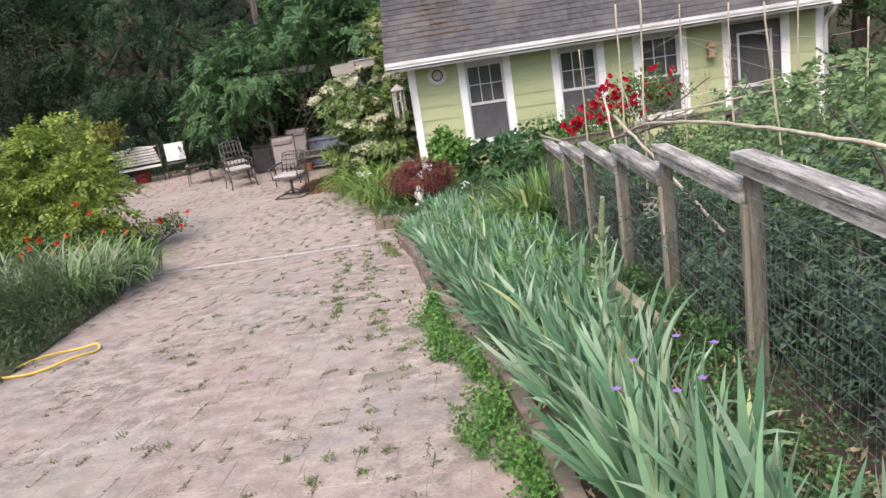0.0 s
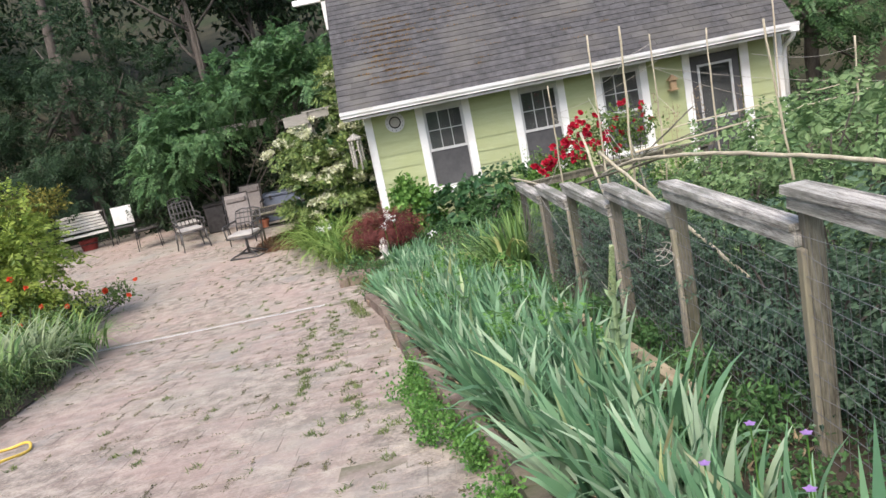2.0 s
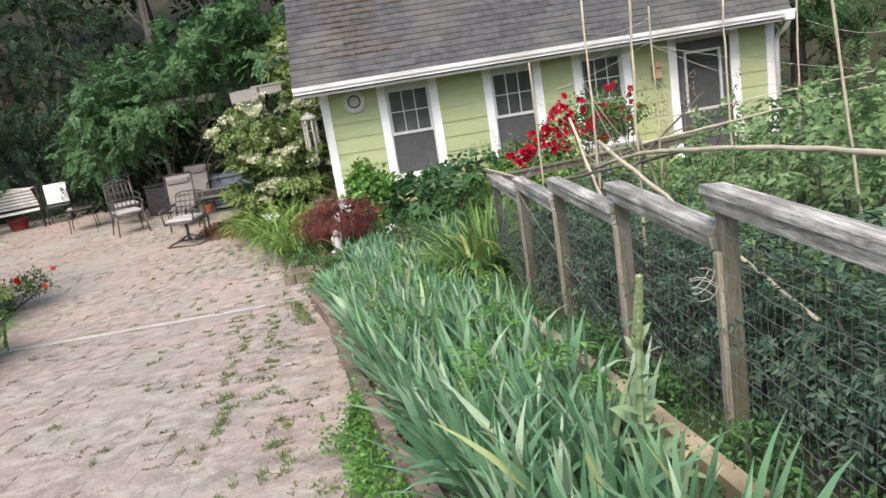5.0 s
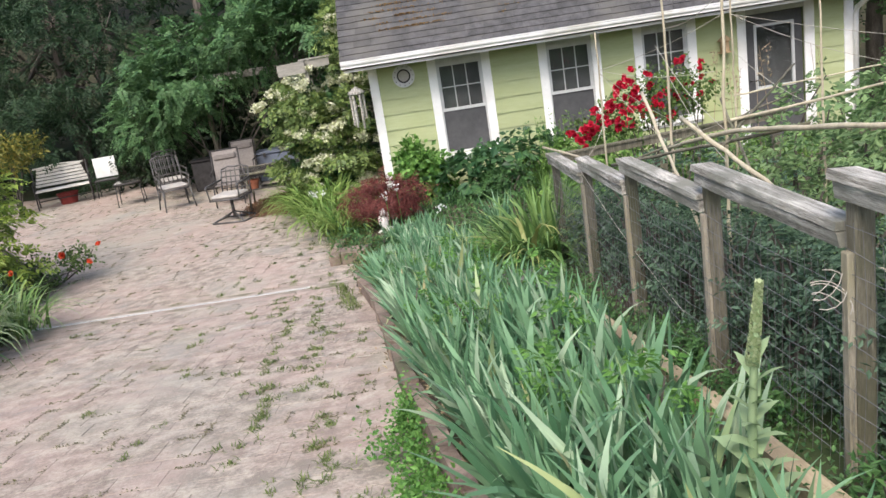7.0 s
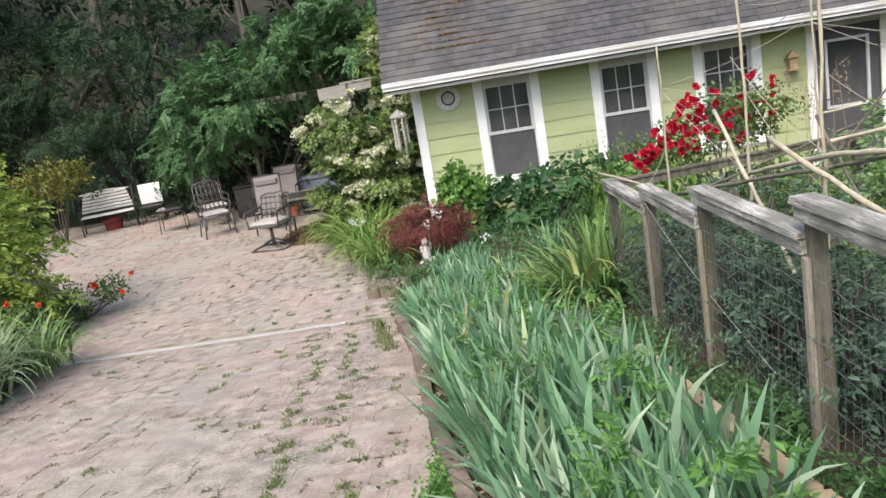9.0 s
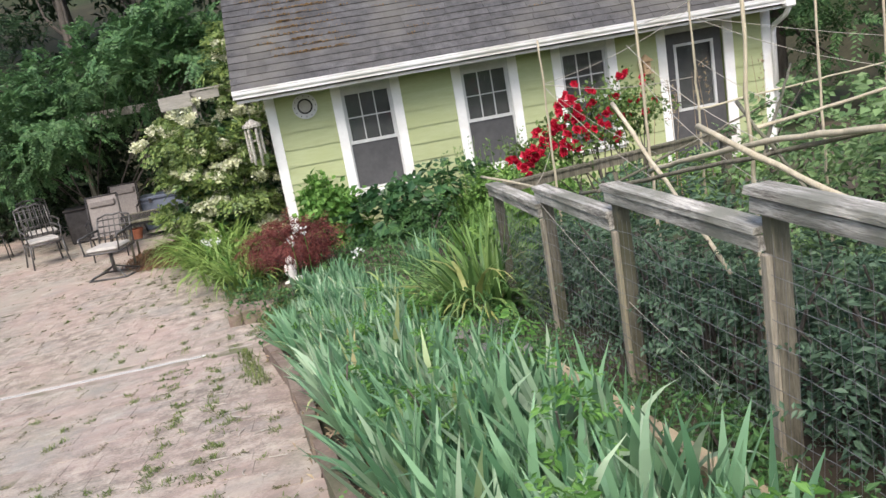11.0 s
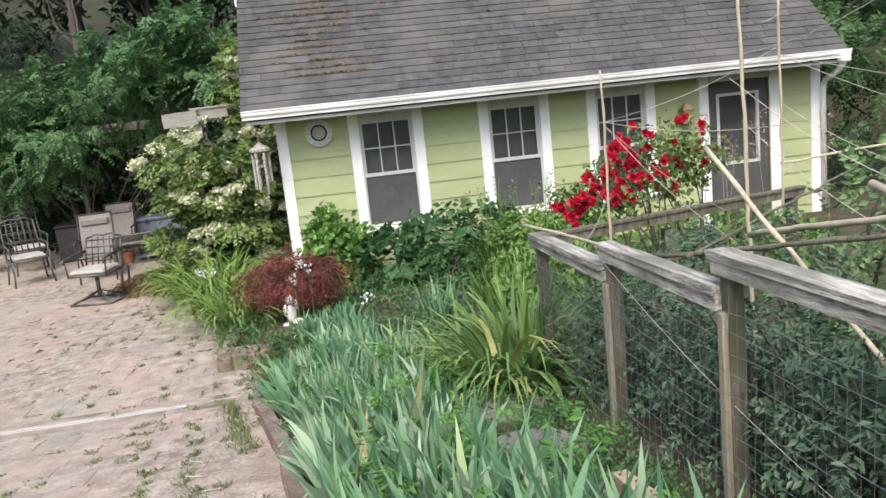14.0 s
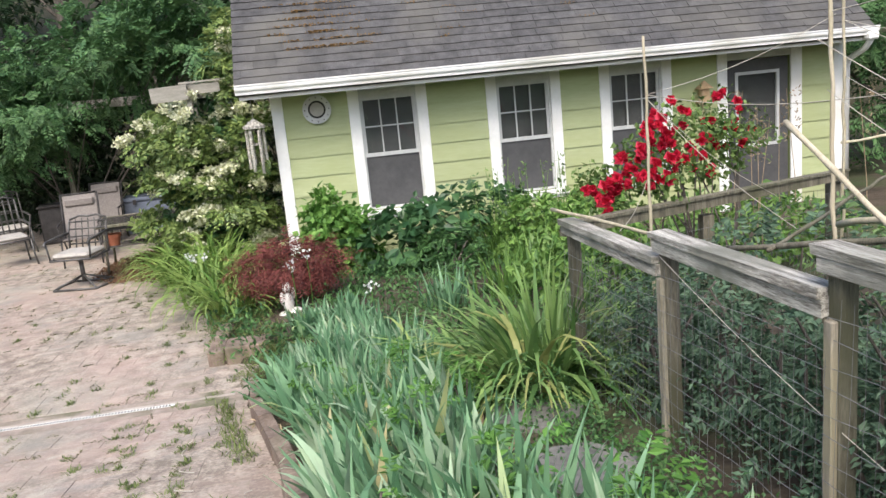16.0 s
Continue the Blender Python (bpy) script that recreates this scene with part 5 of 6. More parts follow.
bush("flower_shrub", "mid-green seeding shrub beside the fence corner", "shrub", [(1.75, -1.6, 0.45, 0.45, 0.4, 0.42), (2.3, -1.7, 0.45, 0.5, 0.4, 0.4)], 260, 14, 0.07, 0.085, L_shrub, 0.5)
bush("low_shrub", "low mid-green shrub under the cottage wall", "shrub", [(0.75, -1.45, 0.28, 0.42, 0.3, 0.26)], 120, 9, 0.06, 0.10, L_foot, 0.45, spray=0.18)
bush("low_shrub", "low mid-green shrub behind the strap leaves", "shrub", [(2.0, -3.2, 0.4, 0.9, 0.6, 0.35), (3.6, -2.8, 0.4, 1.0, 0.7, 0.4)], 320, 12, 0.08, 0.09, L_shrub, 0.5)
for i in range(16):
    x, y = 1.15 + 0.09 * i + rng.normal() * 0.04, -1.0 + rng.normal() * 0.2
    h = 0.95 + 0.2 * rng.random()
    st = thing("seed_stalk", "upright yellow-green flower stalk with a budded tip", "flower stalk", (x, y, 0.1), group="seed stalks")
    piece("stem", *tube_data([(0, 0, 0), (0.02 * rng.normal(), 0.02, h * 0.5), (0.04 * rng.normal(), 0.02, h)], [0.006, 0.005, 0.003], 5), L_lily, st)
    m = 24
    z = rng.uniform(0.3, 1.0, m) * h
    V, F = leaf_data(np.stack([rng.normal(size=m) * 0.012, rng.normal(size=m) * 0.012, z], 1), unit(rng.normal(size=(m, 3)) + (0, 0, 0.6)), rng.normal(size=(m, 3)), 0.05, 0.022)
    tagged(piece("bud_spike", V, F, L_lily, st), kind="stuff")

# white-flowered climbing shrub at the corner: leafy tiers, each with cream heads on its upper outside
HY = [(-1.5, 1.35, 2.66, 0.36, 0.40, 0.36), (-2.0, 1.1, 2.0, 0.72, 0.5, 0.32), (-1.6, 0.95, 1.72, 0.5, 0.42, 0.34), (-2.45, 1.1, 1.75, 0.52, 0.45, 0.30), (-2.1, 1.0, 1.35, 0.62, 0.48, 0.36), (-1.62, 0.85, 1.05, 0.5, 0.42, 0.4), (-2.3, 1.0, 0.80, 0.58, 0.45, 0.38), (-1.9, 0.9, 0.48, 0.62, 0.4, 0.34), (-1.42, 1.25, 3.0, 0.3, 0.35, 0.3)]
hy = bush("white_flowering_shrub", "tall shrub with cream-white flower heads at the cottage corner", "shrub", HY, 1700, 9, 0.08, 0.10, L_hydrangea, 0.52, 16, (-1.95, 1.3, 0.0), shell=0.85, spray=0.17, tiers=85, spread=0.14, droop=0.3)
# inner leaves in a darker green: shade between the tiers, put into colour
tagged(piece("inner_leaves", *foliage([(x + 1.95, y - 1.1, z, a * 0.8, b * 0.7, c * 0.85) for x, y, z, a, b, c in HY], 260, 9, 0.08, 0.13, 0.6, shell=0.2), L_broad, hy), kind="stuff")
P, O = tier_points([(x + 1.95, y - 1.3, z + 0.05, a, b, c) for x, y, z, a, b, c in HY], 84, 5, 0.10, 1.03)
P, O = P[O[:, 1] < 0.25], O[O[:, 1] < 0.25]
heads = []
for _ in range(6):
    m = 64
    Q = unit(rng.normal(size=(m, 3)) + (0, 0, 0.5)) * rng.random((m, 1)) ** 0.4 * 0.075 * np.array([1, 1, 0.6])
    heads.append(data_mesh("flower_head", *leaf_data(Q, unit(rng.normal(size=(m, 3))), unit(rng.normal(size=(m, 3)) * 0.6 + (0, -0.6, 0.8)), 0.034, 0.031), L_cream))
for c in P:
    ob = new("flower_head", heads[int(rng.integers(0, 6))])
    ob.parent = hy
    ob.matrix_parent_inverse = Matrix.Identity(4)
    q = 0.8 + 0.8 * rng.random()
    tagged(ob, kind="stuff")
    ob.matrix_basis = pose(*c, 0, 0, rng.random() * 90) @ Matrix.Diagonal((q, q, q, 1))

# red climbing rose on the back fence
rose = bush("climbing_rose", "climbing rose with clusters of bright red flowers on the back rail", "rose", [(1.5, -4.85, 1.40, 0.4, 0.3, 0.16), (2.05, -4.5, 1.50, 0.45, 0.35, 0.28), (2.45, -4.2, 1.60, 0.4, 0.35, 0.28)], 230, 10, 0.07, 0.05, L_rose, 0.65, 16, (2.0, -5.0, 0.15), shell=0.35, r0=0.012)
cl = []
for cx, cz, m, sp in ((1.12, 1.36, 7, 0.06), (1.28, 1.44, 12, 0.08), (1.42, 1.52, 10, 0.08), (1.55, 1.42, 9, 0.07), (1.62, 1.60, 12, 0.08), (1.74, 1.78, 12, 0.08), (1.86, 1.66, 12, 0.09), (1.92, 1.50, 10, 0.08), (2.02, 1.80, 8, 0.06), (2.12, 1.62, 14, 0.09), (2.25, 1.70, 9, 0.08), (2.38, 1.84, 9, 0.07), (2.36, 1.52, 9, 0.08), (2.52, 1.62, 8, 0.08), (2.66, 1.75, 5, 0.07), (2.62, 1.50, 4, 0.06), (1.24, 1.28, 5, 0.05), (2.2, 1.40, 4, 0.05), (2.85, 1.66, 3, 0.06)):
    for _ in range(max(2, int(m * (0.8 if cx < 2.0 else 0.4)))):
        cl.append((cx - 2.0 + rng.normal() * sp * 0.75, -0.25 + (cx - 1.2) * 0.7 + rng.normal() * 0.08, cz - 0.15 + rng.normal() * sp * 0.7))
blooms("red_flower", cl, 0.049, L_red, rose, 13)

# ---- the border on the far side of the paving ----
lime = bush("lime_shrub", "rounded yellow-green shrub in the border", "shrub", [(-7.0, -2.8, 1.3, 0.8, 0.7, 0.75), (-6.3, -2.75, 1.25, 0.48, 0.55, 0.55), (-7.7, -2.5, 1.4, 0.75, 0.7, 0.75), (-6.1, -2.9, 0.8, 0.42, 0.4, 0.35), (-8.4, -2.4, 1.2, 0.7, 0.7, 0.75), (-6.75, -2.6, 1.85, 0.5, 0.45, 0.4)], 2000, 10, 0.08, 0.105, L_lime, 0.45, 12, (-7.1, -2.7, 0.1), shell=0.75, spray=0.24, tiers=125, spread=0.17, droop=0.15)
rb = bush("red_rose_bush", "low rose bush with orange-red flowers under the shrub", "rose", [(-6.2, -3.5, 0.55, 0.65, 0.4, 0.25), (-6.9, -3.6, 0.6, 0.5, 0.4, 0.3)], 190, 11, 0.07, 0.055, L_rose, 0.65, 10, (-6.4, -3.4, 0.1), shell=0.4)
blooms("orange_flower", [(x + 6.4, y + 3.4, z - 0.1) for x, y, z in ((-6.55, -3.95, 0.72), (-6.3, -3.95, 0.62), (-6.15, -3.9, 0.72), (-5.75, -3.6, 0.66), (-6.0, -3.8, 0.5), (-6.4, -4.0, 0.5), (-6.7, -4.0, 0.62), (-5.5, -3.4, 0.55), (-6.35, -3.97, 0.42), (-6.75, -3.9, 0.75), (-5.9, -3.55, 0.95), (-6.05, -3.6, 1.12), (-6.85, -3.98, 0.55))], 0.055, L_orange, rb, 12)
rs = bush("sprawling_rose", "sprawling rose branch with three red flowers over the bricks", "rose", [(-5.75, -2.2, 0.28, 0.45, 0.3, 0.2), (-5.35, -2.0, 0.34, 0.3, 0.25, 0.14)], 90, 9, 0.07, 0.05, L_rose, 0.65, 8, (-5.85, -2.3, 0.0), shell=0.3)
blooms("red_flower", [(x + 5.85, y + 2.3, z) for x, y, z in ((-5.45, -2.2, 0.44), (-5.15, -2.1, 0.28), (-5.08, -1.85, 0.47))], 0.06, L_orange, rs, 12)
bush("yellow_shrub", "distant shrub with yellowing leaves beside the bench", "shrub", [(-10.2, 5.6, 1.45, 0.7, 0.5, 0.42), (-9.7, 5.6, 1.55, 0.45, 0.4, 0.3)], 170, 10, 0.1, 0.10, L_amber, 0.5, 8, (-10.1, 5.7, 0.0))
for x, y, s, m in ((-5.2, -5.0, 0.75, L_silver), (-5.0, -5.6, 0.8, L_silver), (-5.5, -4.4, 0.75, L_lily), (-5.9, -4.8, 0.8, L_silver), (-5.4, -5.5, 0.85, L_silver), (-5.9, -5.7, 0.9, L_silver), (-5.1, -6.2, 0.8, L_lily), (-5.7, -6.4, 0.85, L_silver), (-6.4, -5.3, 0.8, L_silver), (-4.95, -4.5, 0.7, L_lily)):
    ribbon_clump("ornamental_grass", "arching grey-green grass clump in the border", "grass clump", (x, y, gz(y) + 0.08), 120, s * 1.1, 0.022, m, (0.12, 0.75), (1.0, 2.5), 0.13, "border grasses")
for x, y in ((-5.0, -7.0), (-5.3, -7.7), (-4.9, -8.1), (-5.6, -8.4), (-5.2, -8.9), (-6.0, -7.5), (-5.8, -9.4)):
    z = gz(y)
    bush("fennel", "soft feathery dark green fennel clump", "fennel", [(x, y, z + 0.42, 0.38, 0.36, 0.38)], 260, 16, 0.06, 0.10, L_fennel, 0.06, 8, (x, y, z + 0.05), "fennel clumps", up=0.1, droop=-0.5, shell=0.2)

# ---- trees and vine ----
def tree(label, at, height, blobs, clumps, per, clump, leaf, mat, ratio=0.5, r0=0.22, name="tree", droop=0.4, shell=0.7, spray=0.0, tiers=0, spread=0.4):
    t = thing(name, label, "tree", at)
    trunk_top = (rng.normal() * 0.2, rng.normal() * 0.2, height * 0.8)
    s = np.linspace(0, 1, 9)[:, None]
    P = np.array(trunk_top) * s + rng.normal(size=(9, 3)) * 0.04 * s
    P[0, 2] = -0.4
    chunks = [tube_data(P, r0 * (1 - 0.75 * s[:, 0]), 9)]
    for b in blobs:
        for k in range(3):
            q = P[int(rng.integers(3, 8))]
            tip = np.array(b[:3]) + rng.normal(size=3) * np.array(b[3:]) * 0.5
            chunks.append(limbs(q, [tip], r0 * 0.28, 0.012, 0.25, 6))
    piece("trunk", *joined(chunks), M_bark, t, smooth=True)
    V, F = sprays(blobs, clumps, per, spray, leaf, ratio, droop, shell, 0.45, tiers, spread) if spray else foliage(blobs, clumps, per, clump, leaf, ratio, 0.5, droop, shell)
    tagged(piece("crown", V, F, mat, t), kind="stuff")
    return t


def at_land(x, y):
    return (x, y, land(x, y))


tree("broad dark evergreen tree with drooping sprays behind the patio", at_land(-9.8, 9.2), 6.5, [(0, 0, 3.4, 2.0, 1.6, 1.7), (-1.4, -0.6, 2.2, 1.6, 1.3, 1.4), (1.5, -0.4, 2.2, 1.4, 1.2, 1.4), (0.3, 0, 5.2, 1.5, 1.3, 1.4), (-2.0, -0.2, 3.8, 1.3, 1.1, 1.3), (0.2, -0.9, 1.2, 1.8, 1.1, 1.0), (1.8, 0.3, 4.0, 1.1, 1.1, 1.1)], 2700, 14, 0.16, 0.15, L_cedar, 0.30, 0.26, droop=1.0, shell=0.65, spray=0.5, tiers=135, spread=0.34)
tree("dark evergreen tree at the edge of the wood", at_land(-13.5, 8.5), 8.0, [(0, 0, 4.0, 2.2, 2.0, 2.4), (-0.5, -0.5, 1.9, 2.2, 1.8, 1.6), (0.4, 0, 6.5, 1.7, 1.6, 1.8)], 1500, 13, 0.18, 0.18, L_wood_shade, 0.35, 0.3, droop=1.0, shell=0.6, spray=0.55)
tree("tall leafy tree behind the vine", at_land(-6.2, 10.8), 9.0, [(0.4, 0.5, 6.5, 1.8, 1.6, 1.4), (-1.2, 0, 7.5, 1.6, 1.4, 1.2), (1.8, 0.4, 7.2, 1.5, 1.4, 1.3)], 700, 12, 0.18, 0.16, L_wood_shade, 0.5, 0.17, droop=0.4)
tree("slim leafy tree in the wood behind", at_land(-4.6, 12.2), 9.0, [(0.4, 0.5, 5.5, 1.8, 1.6, 1.6), (-1.2, 0, 6.5, 1.4, 1.4, 1.2)], 600, 12, 0.18, 0.16, L_wood_shade, 0.5, 0.13, droop=0.4)
tree("leafy tree behind the cottage", at_land(1.5, 10.5), 9.0, [(0, 0, 5.0, 2.4, 1.8, 2.0), (2.4, 0, 5.5, 2.0, 1.7, 1.8), (-2.2, 0, 5.0, 1.8, 1.6, 1.8)], 900, 12, 0.2, 0.17, L_cedar, 0.5, 0.2)
tree("leafy tree beyond the cottage's far end", at_land(9.2, 4.0), 7.5, [(0, 0, 3.6, 2.0, 1.8, 1.9), (-1.2, -1.0, 2.0, 1.5, 1.4, 1.5), (1.2, -0.5, 2.2, 1.6, 1.4, 1.5), (0, 0.2, 5.6, 1.6, 1.5, 1.4)], 1500, 13, 0.15, 0.14, L_vine, 0.45, 0.2, spray=0.45, tiers=100, spread=0.3)
tree("leafy tree at the garden's far side", at_land(11.5, -1.5), 7.0, [(0, 0, 3.2, 2.0, 1.9, 1.9), (-0.8, -1.2, 1.9, 1.7, 1.5, 1.5), (0.5, 1.0, 2.0, 1.6, 1.5, 1.5), (0, 0.2, 5.2, 1.6, 1.5, 1.4)], 1300, 13, 0.16, 0.15, L_cedar, 0.5, 0.2)
tree("leafy tree at the end of the vegetable garden", at_land(10.5, -7.0), 6.5, [(0, 0, 2.8, 1.9, 1.9, 1.7), (-0.8, -1.0, 1.7, 1.7, 1.5, 1.4), (0.2, 0.4, 4.6, 1.6, 1.5, 1.4)], 1000, 13, 0.16, 0.15, L_cedar, 0.5, 0.2)

vine = bush("pergola_vine", "dense green vine heaped over the pergola", "vine", [(-3.1, 4.9, 3.4, 1.1, 1.0, 0.75), (-4.2, 4.9, 3.05, 1.0, 1.0, 0.7), (-5.4, 5.1, 2.6, 1.0, 1.1, 0.75), (-6.3, 5.4, 2.2, 0.75, 0.9, 0.75), (-2.4, 5.3, 4.0, 0.9, 0.9, 0.7), (-4.5, 5.9, 3.6, 1.4, 0.9, 0.7), (-6.2, 5.3, 1.75, 0.8, 0.6, 0.5), (-2.0, 4.4, 3.2, 0.7, 0.8, 0.7)], 2420, 17, 0.15, 0.118, L_vine, 0.5, 9, (-5.2, 5.9, 0.0), shell=0.82, r0=0.025, spray=0.36, droop=0.75, tiers=110, spread=0.25)
# undergrowth coloured dark to give the black hollow below the vine
bush("vine_screen", "leafy undergrowth behind the patio chairs, coloured near black for the vine's shade", "shrub", [(-2.2, 6.4, 1.3, 1.2, 0.6, 1.3), (-4.0, 6.6, 1.3, 1.3, 0.6, 1.3), (-5.8, 6.9, 1.2, 1.2, 0.7, 1.3), (-7.4, 7.6, 1.0, 1.0, 0.7, 1.1)], 800, 12, 0.14, 0.14, L_wood_shade, 0.55, 14, (-4.5, 6.6, 0.0), shell=0.5)

# the wood behind: many leaves, not to be counted
blobs = []
for i in range(46):
    x = -26 + i * 1.05 + rng.normal() * 0.5
    y = 13.0 + rng.random() * 7
    blobs.append((x, y, land(x, y) + 1.5 + rng.random() * 6.0, 2.0, 1.6, 2.2))
for i in range(16):
    y = -14 + i * 1.8
    blobs.append((-16.5 - rng.random() * 3, y, land(-17, y) + 1 + rng.random() * 3.5, 1.8, 1.6, 2.0))
    blobs.append((16 + rng.random() * 3, y, land(16, y) + 1 + rng.random() * 3.5, 1.8, 1.6, 2.0))
# leaf colour carries the deep shade among these trees
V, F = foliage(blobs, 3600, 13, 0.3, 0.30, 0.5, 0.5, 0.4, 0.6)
tagged(piece("woods", V, F, L_wood_shade), "dense woodland foliage behind the garden, coloured near black for deep shade", "woods", kind="stuff")
for i in range(16):
    x, y = -19 + i * 1.9 + rng.normal() * 0.6, 12.0 + rng.random() * 4
    if abs(x + 6) < 14:
        s = np.linspace(0, 1, 7)[:, None]
        P = np.array([rng.normal() * 0.6, rng.normal() * 0.4, 11.0]) * s + rng.normal(size=(7, 3)) * 0.06
        P[0, 2] = -0.5
        tr = thing("bare_tree", "tall bare grey trunk standing in the dark wood", "tree", at_land(x, y), group="woodland trunks")
        piece("trunk", *tube_data(P, (0.13 + 0.12 * rng.random()) * (1 - 0.5 * s[:, 0]), 8), M_bark, tr, smooth=True)
        piece("branch", *limbs(P[4], [P[4] + rng.normal(size=3) * 1.2 + (0, 0, 1.0) for _ in range(4)], 0.04, 0.01, 0.3, 5), M_bark, tr)

# ---- vegetable garden behind the fence ----
for y in np.arange(-14.6, -5.9, 0.85):
    for x in np.arange(1.65, 5.4, 0.8):
        px, py = x + 0.2 + (-5.6 - y) * 0.045 + rng.normal() * 0.12, y + rng.normal() * 0.12
        z = bed(px, py)
        h = 0.42 + 0.13 * rng.random() + (0.15 if px > 2.2 else -0.02)
        bush("vegetable_plant", "leafy green vegetable plant in the fenced garden", "vegetable plant", [(px, py, z + h, 0.5, 0.5, h * 0.95)], 80 if px < 3.4 else 56, 13, 0.07, 0.062, L_veg if px > 2.2 or rng.random() < 0.25 else L_vegshade, 0.46, 5, (px, py, z), "vegetable plants", shell=0.5, spray=0.24, droop=0.35)
base_plant = None
for i, y in enumerate(np.arange(-14.8, -5.75, 0.42)):
    for x in (1.27, 1.66):
        if x > 1.5 and rng.random() < 0.3 and base_plant:
            continue
        px, py = x + (-5.6 - y) * 0.045 - 0.1 + rng.normal() * 0.05, y + rng.normal() * 0.06
        z = bed(px, py)
        if i % 4 == 0 or base_plant is None:
            base_plant = bush("low_crop_plant", "low blue-green leafy crop plant behind the fence wire", "vegetable plant", [(px, py, z + 0.30, 0.27, 0.30, 0.32), (px, py + 0.05, z + 0.52, 0.2, 0.22, 0.18)], 110, 13, 0.055, 0.048, L_vegshade, 0.44, 6, (px, py, z), "low crop plants", shell=0.3, spray=0.17, droop=0.2)
        else:
            copy_thing(base_plant, pose(px, py, z, 0, 0, rng.random() * 360))
for x, y, h in ((2.9, -6.2, 1.1), (3.3, -6.9, 1.15), (3.6, -7.6, 1.15), (2.6, -7.8, 1.1), (4.4, -6.5, 1.0), (4.6, -7.6, 1.1), (2.4, -9.2, 1.2), (3.2, -9.0, 1.3), (2.3, -10.4, 1.2), (3.0, -10.8, 1.35), (4.0, -8.8, 1.2), (4.2, -10.0, 1.25), (2.5, -11.8, 1.2), (3.4, -12.0, 1.4), (5.4, -6.8, 1.0), (5.2, -8.5, 1.2)):
    z = bed(x, y)
    bush("pea_plant", "climbing pale-green pea plant on the canes", "pea plant", [(x, y, z + h * 0.55, 0.42, 0.4, h * 0.55), (x + 0.1, y, z + h, 0.25, 0.25, 0.22)], 110, 9, 0.07, 0.075, L_veg, 0.6, 6, (x, y, z), "pea plants", shell=0.3, spray=0.2)

# ---- low plants by kerb and fence ----
def carpet(name, label, spots, size, per, leaf, mat, ratio=0.7, height=0.1):
    """Low creeping leaves round many spots."""
    S = np.array([(x, y, z) for x, y, z in spots])
    P = np.repeat(S, per, 0) + rng.normal(size=(len(S) * per, 3)) * np.array([size, size, 0])
    P[:, 2] += np.abs(rng.normal(size=len(P))) * height
    n = len(P)
    V, F = leaf_data(P, unit(rng.normal(size=(n, 3)) + (0, 0, 0.35)), unit(rng.normal(size=(n, 3)) * 0.4 + (0, 0, 1.0)), leaf * rng.uniform(0.6, 1.4, n), leaf * ratio)
    return tagged(piece(name, V, F, mat), label, "ground cover", kind="stuff")


sp = []
for y in np.arange(-12.6, -8.45, 0.06):
    wdt = 0.26 if y < -9.0 else 0.26 * max(0.15, (-8.4 - y) / 0.6)
    for _ in range(2):
        x = kerb_x(y) - 0.01 - rng.random() * wdt * (0.75 + 0.55 * math.sin(y * 5.3) * math.sin(y * 2.1 + 1))
        if math.sin(y * 7.7) + math.sin(y * 3.1) < -1.5 or rng.random() < 0.1:
            continue
        sp.append((x, y + rng.normal() * 0.03, gz(y) + 0.01))
carpet("clover_strip", "bright green clover creeping along the kerb", sp, 0.03, 54, 0.026, L_clover, 0.8, 0.085)
sp = []
for y in np.arange(-13.5, -5.5, 0.07):
    for _ in range(3):
        x = lerp(y, [(-13.5, 0.95), (-10, 0.85), (-8, 0.68), (-6.5, 0.55), (-5.5, 0.5)]) + rng.normal() * 0.13
        sp.append((x, y, bed(x, y)))
carpet("low_green_leaves", "low green leaves carpeting the strip under the fence", sp, 0.06, 46, 0.024, L_foot, 0.7, 0.07)
sp = []
for y in np.arange(-14.5, -5.7, 0.05):
    for _ in range(3):
        x = 0.98 + (-5.6 - y) * 0.042 + abs(rng.normal()) * 0.22
        sp.append((x, y, bed(x, y)))
# the dark leaf colour includes the shade low behind the wire
carpet("crop_ground_leaves", "low leaves and stems at the foot of the wire, coloured dark for shade", sp, 0.06, 16, 0.034, L_vegshade, 0.45, 0.14)
sp = []
for _ in range(760):
    y = rng.uniform(-4.9, -0.2)
    x = rng.uniform(kerb_x(y) + 0.1, 2.4)
    if abs(x + 1.03) > 0.16 or abs(y + 2.6) > 0.4:
        sp.append((x, y, 0.1))
carpet("bed_ground_cover", "mixed low leaves covering the bed before the cottage", sp, 0.10, 22, 0.06, L_foot, 0.5, 0.09)
sp = []
for _ in range(260):
    y = rng.uniform(-4.2, 0.6)
    x = kerb_x(y) - 0.04 + abs(rng.normal()) * 0.3
    sp.append((x, y, 0.02 + 0.06 * min(1.0, (x - kerb_x(y) + 0.05) * 3)))
carpet("bed_edge_grass", "short ragged grass along the paving edge", sp, 0.05, 34, 0.05, L_grass, 0.16, 0.05)
sp = []
for _ in range(260):
    y = rng.uniform(-16.5, -2.0)
    sp.append((left_x(y) - 0.02 - abs(rng.normal()) * 0.25, y, gz(y) + 0.03))
carpet("border_edge_leaves", "ragged low weeds along the border edge", sp, 0.08, 48, 0.07, L_fennel, 0.22, 0.13)
sp = []
for _ in range(420):
    y = rng.uniform(-13.5, -4.6)
    x = kerb_x(y) + rng.uniform(0.12, 1.0)
    sp.append((x, y, bed(x, y) + 0.005))
carpet("bed_litter", "dry fallen leaves and straw on the bed soil", sp, 0.09, 14, 0.06, M_litter, 0.3, 0.012)

# real litter round the table, spread so that it also darkens the shaded bricks
sp = []
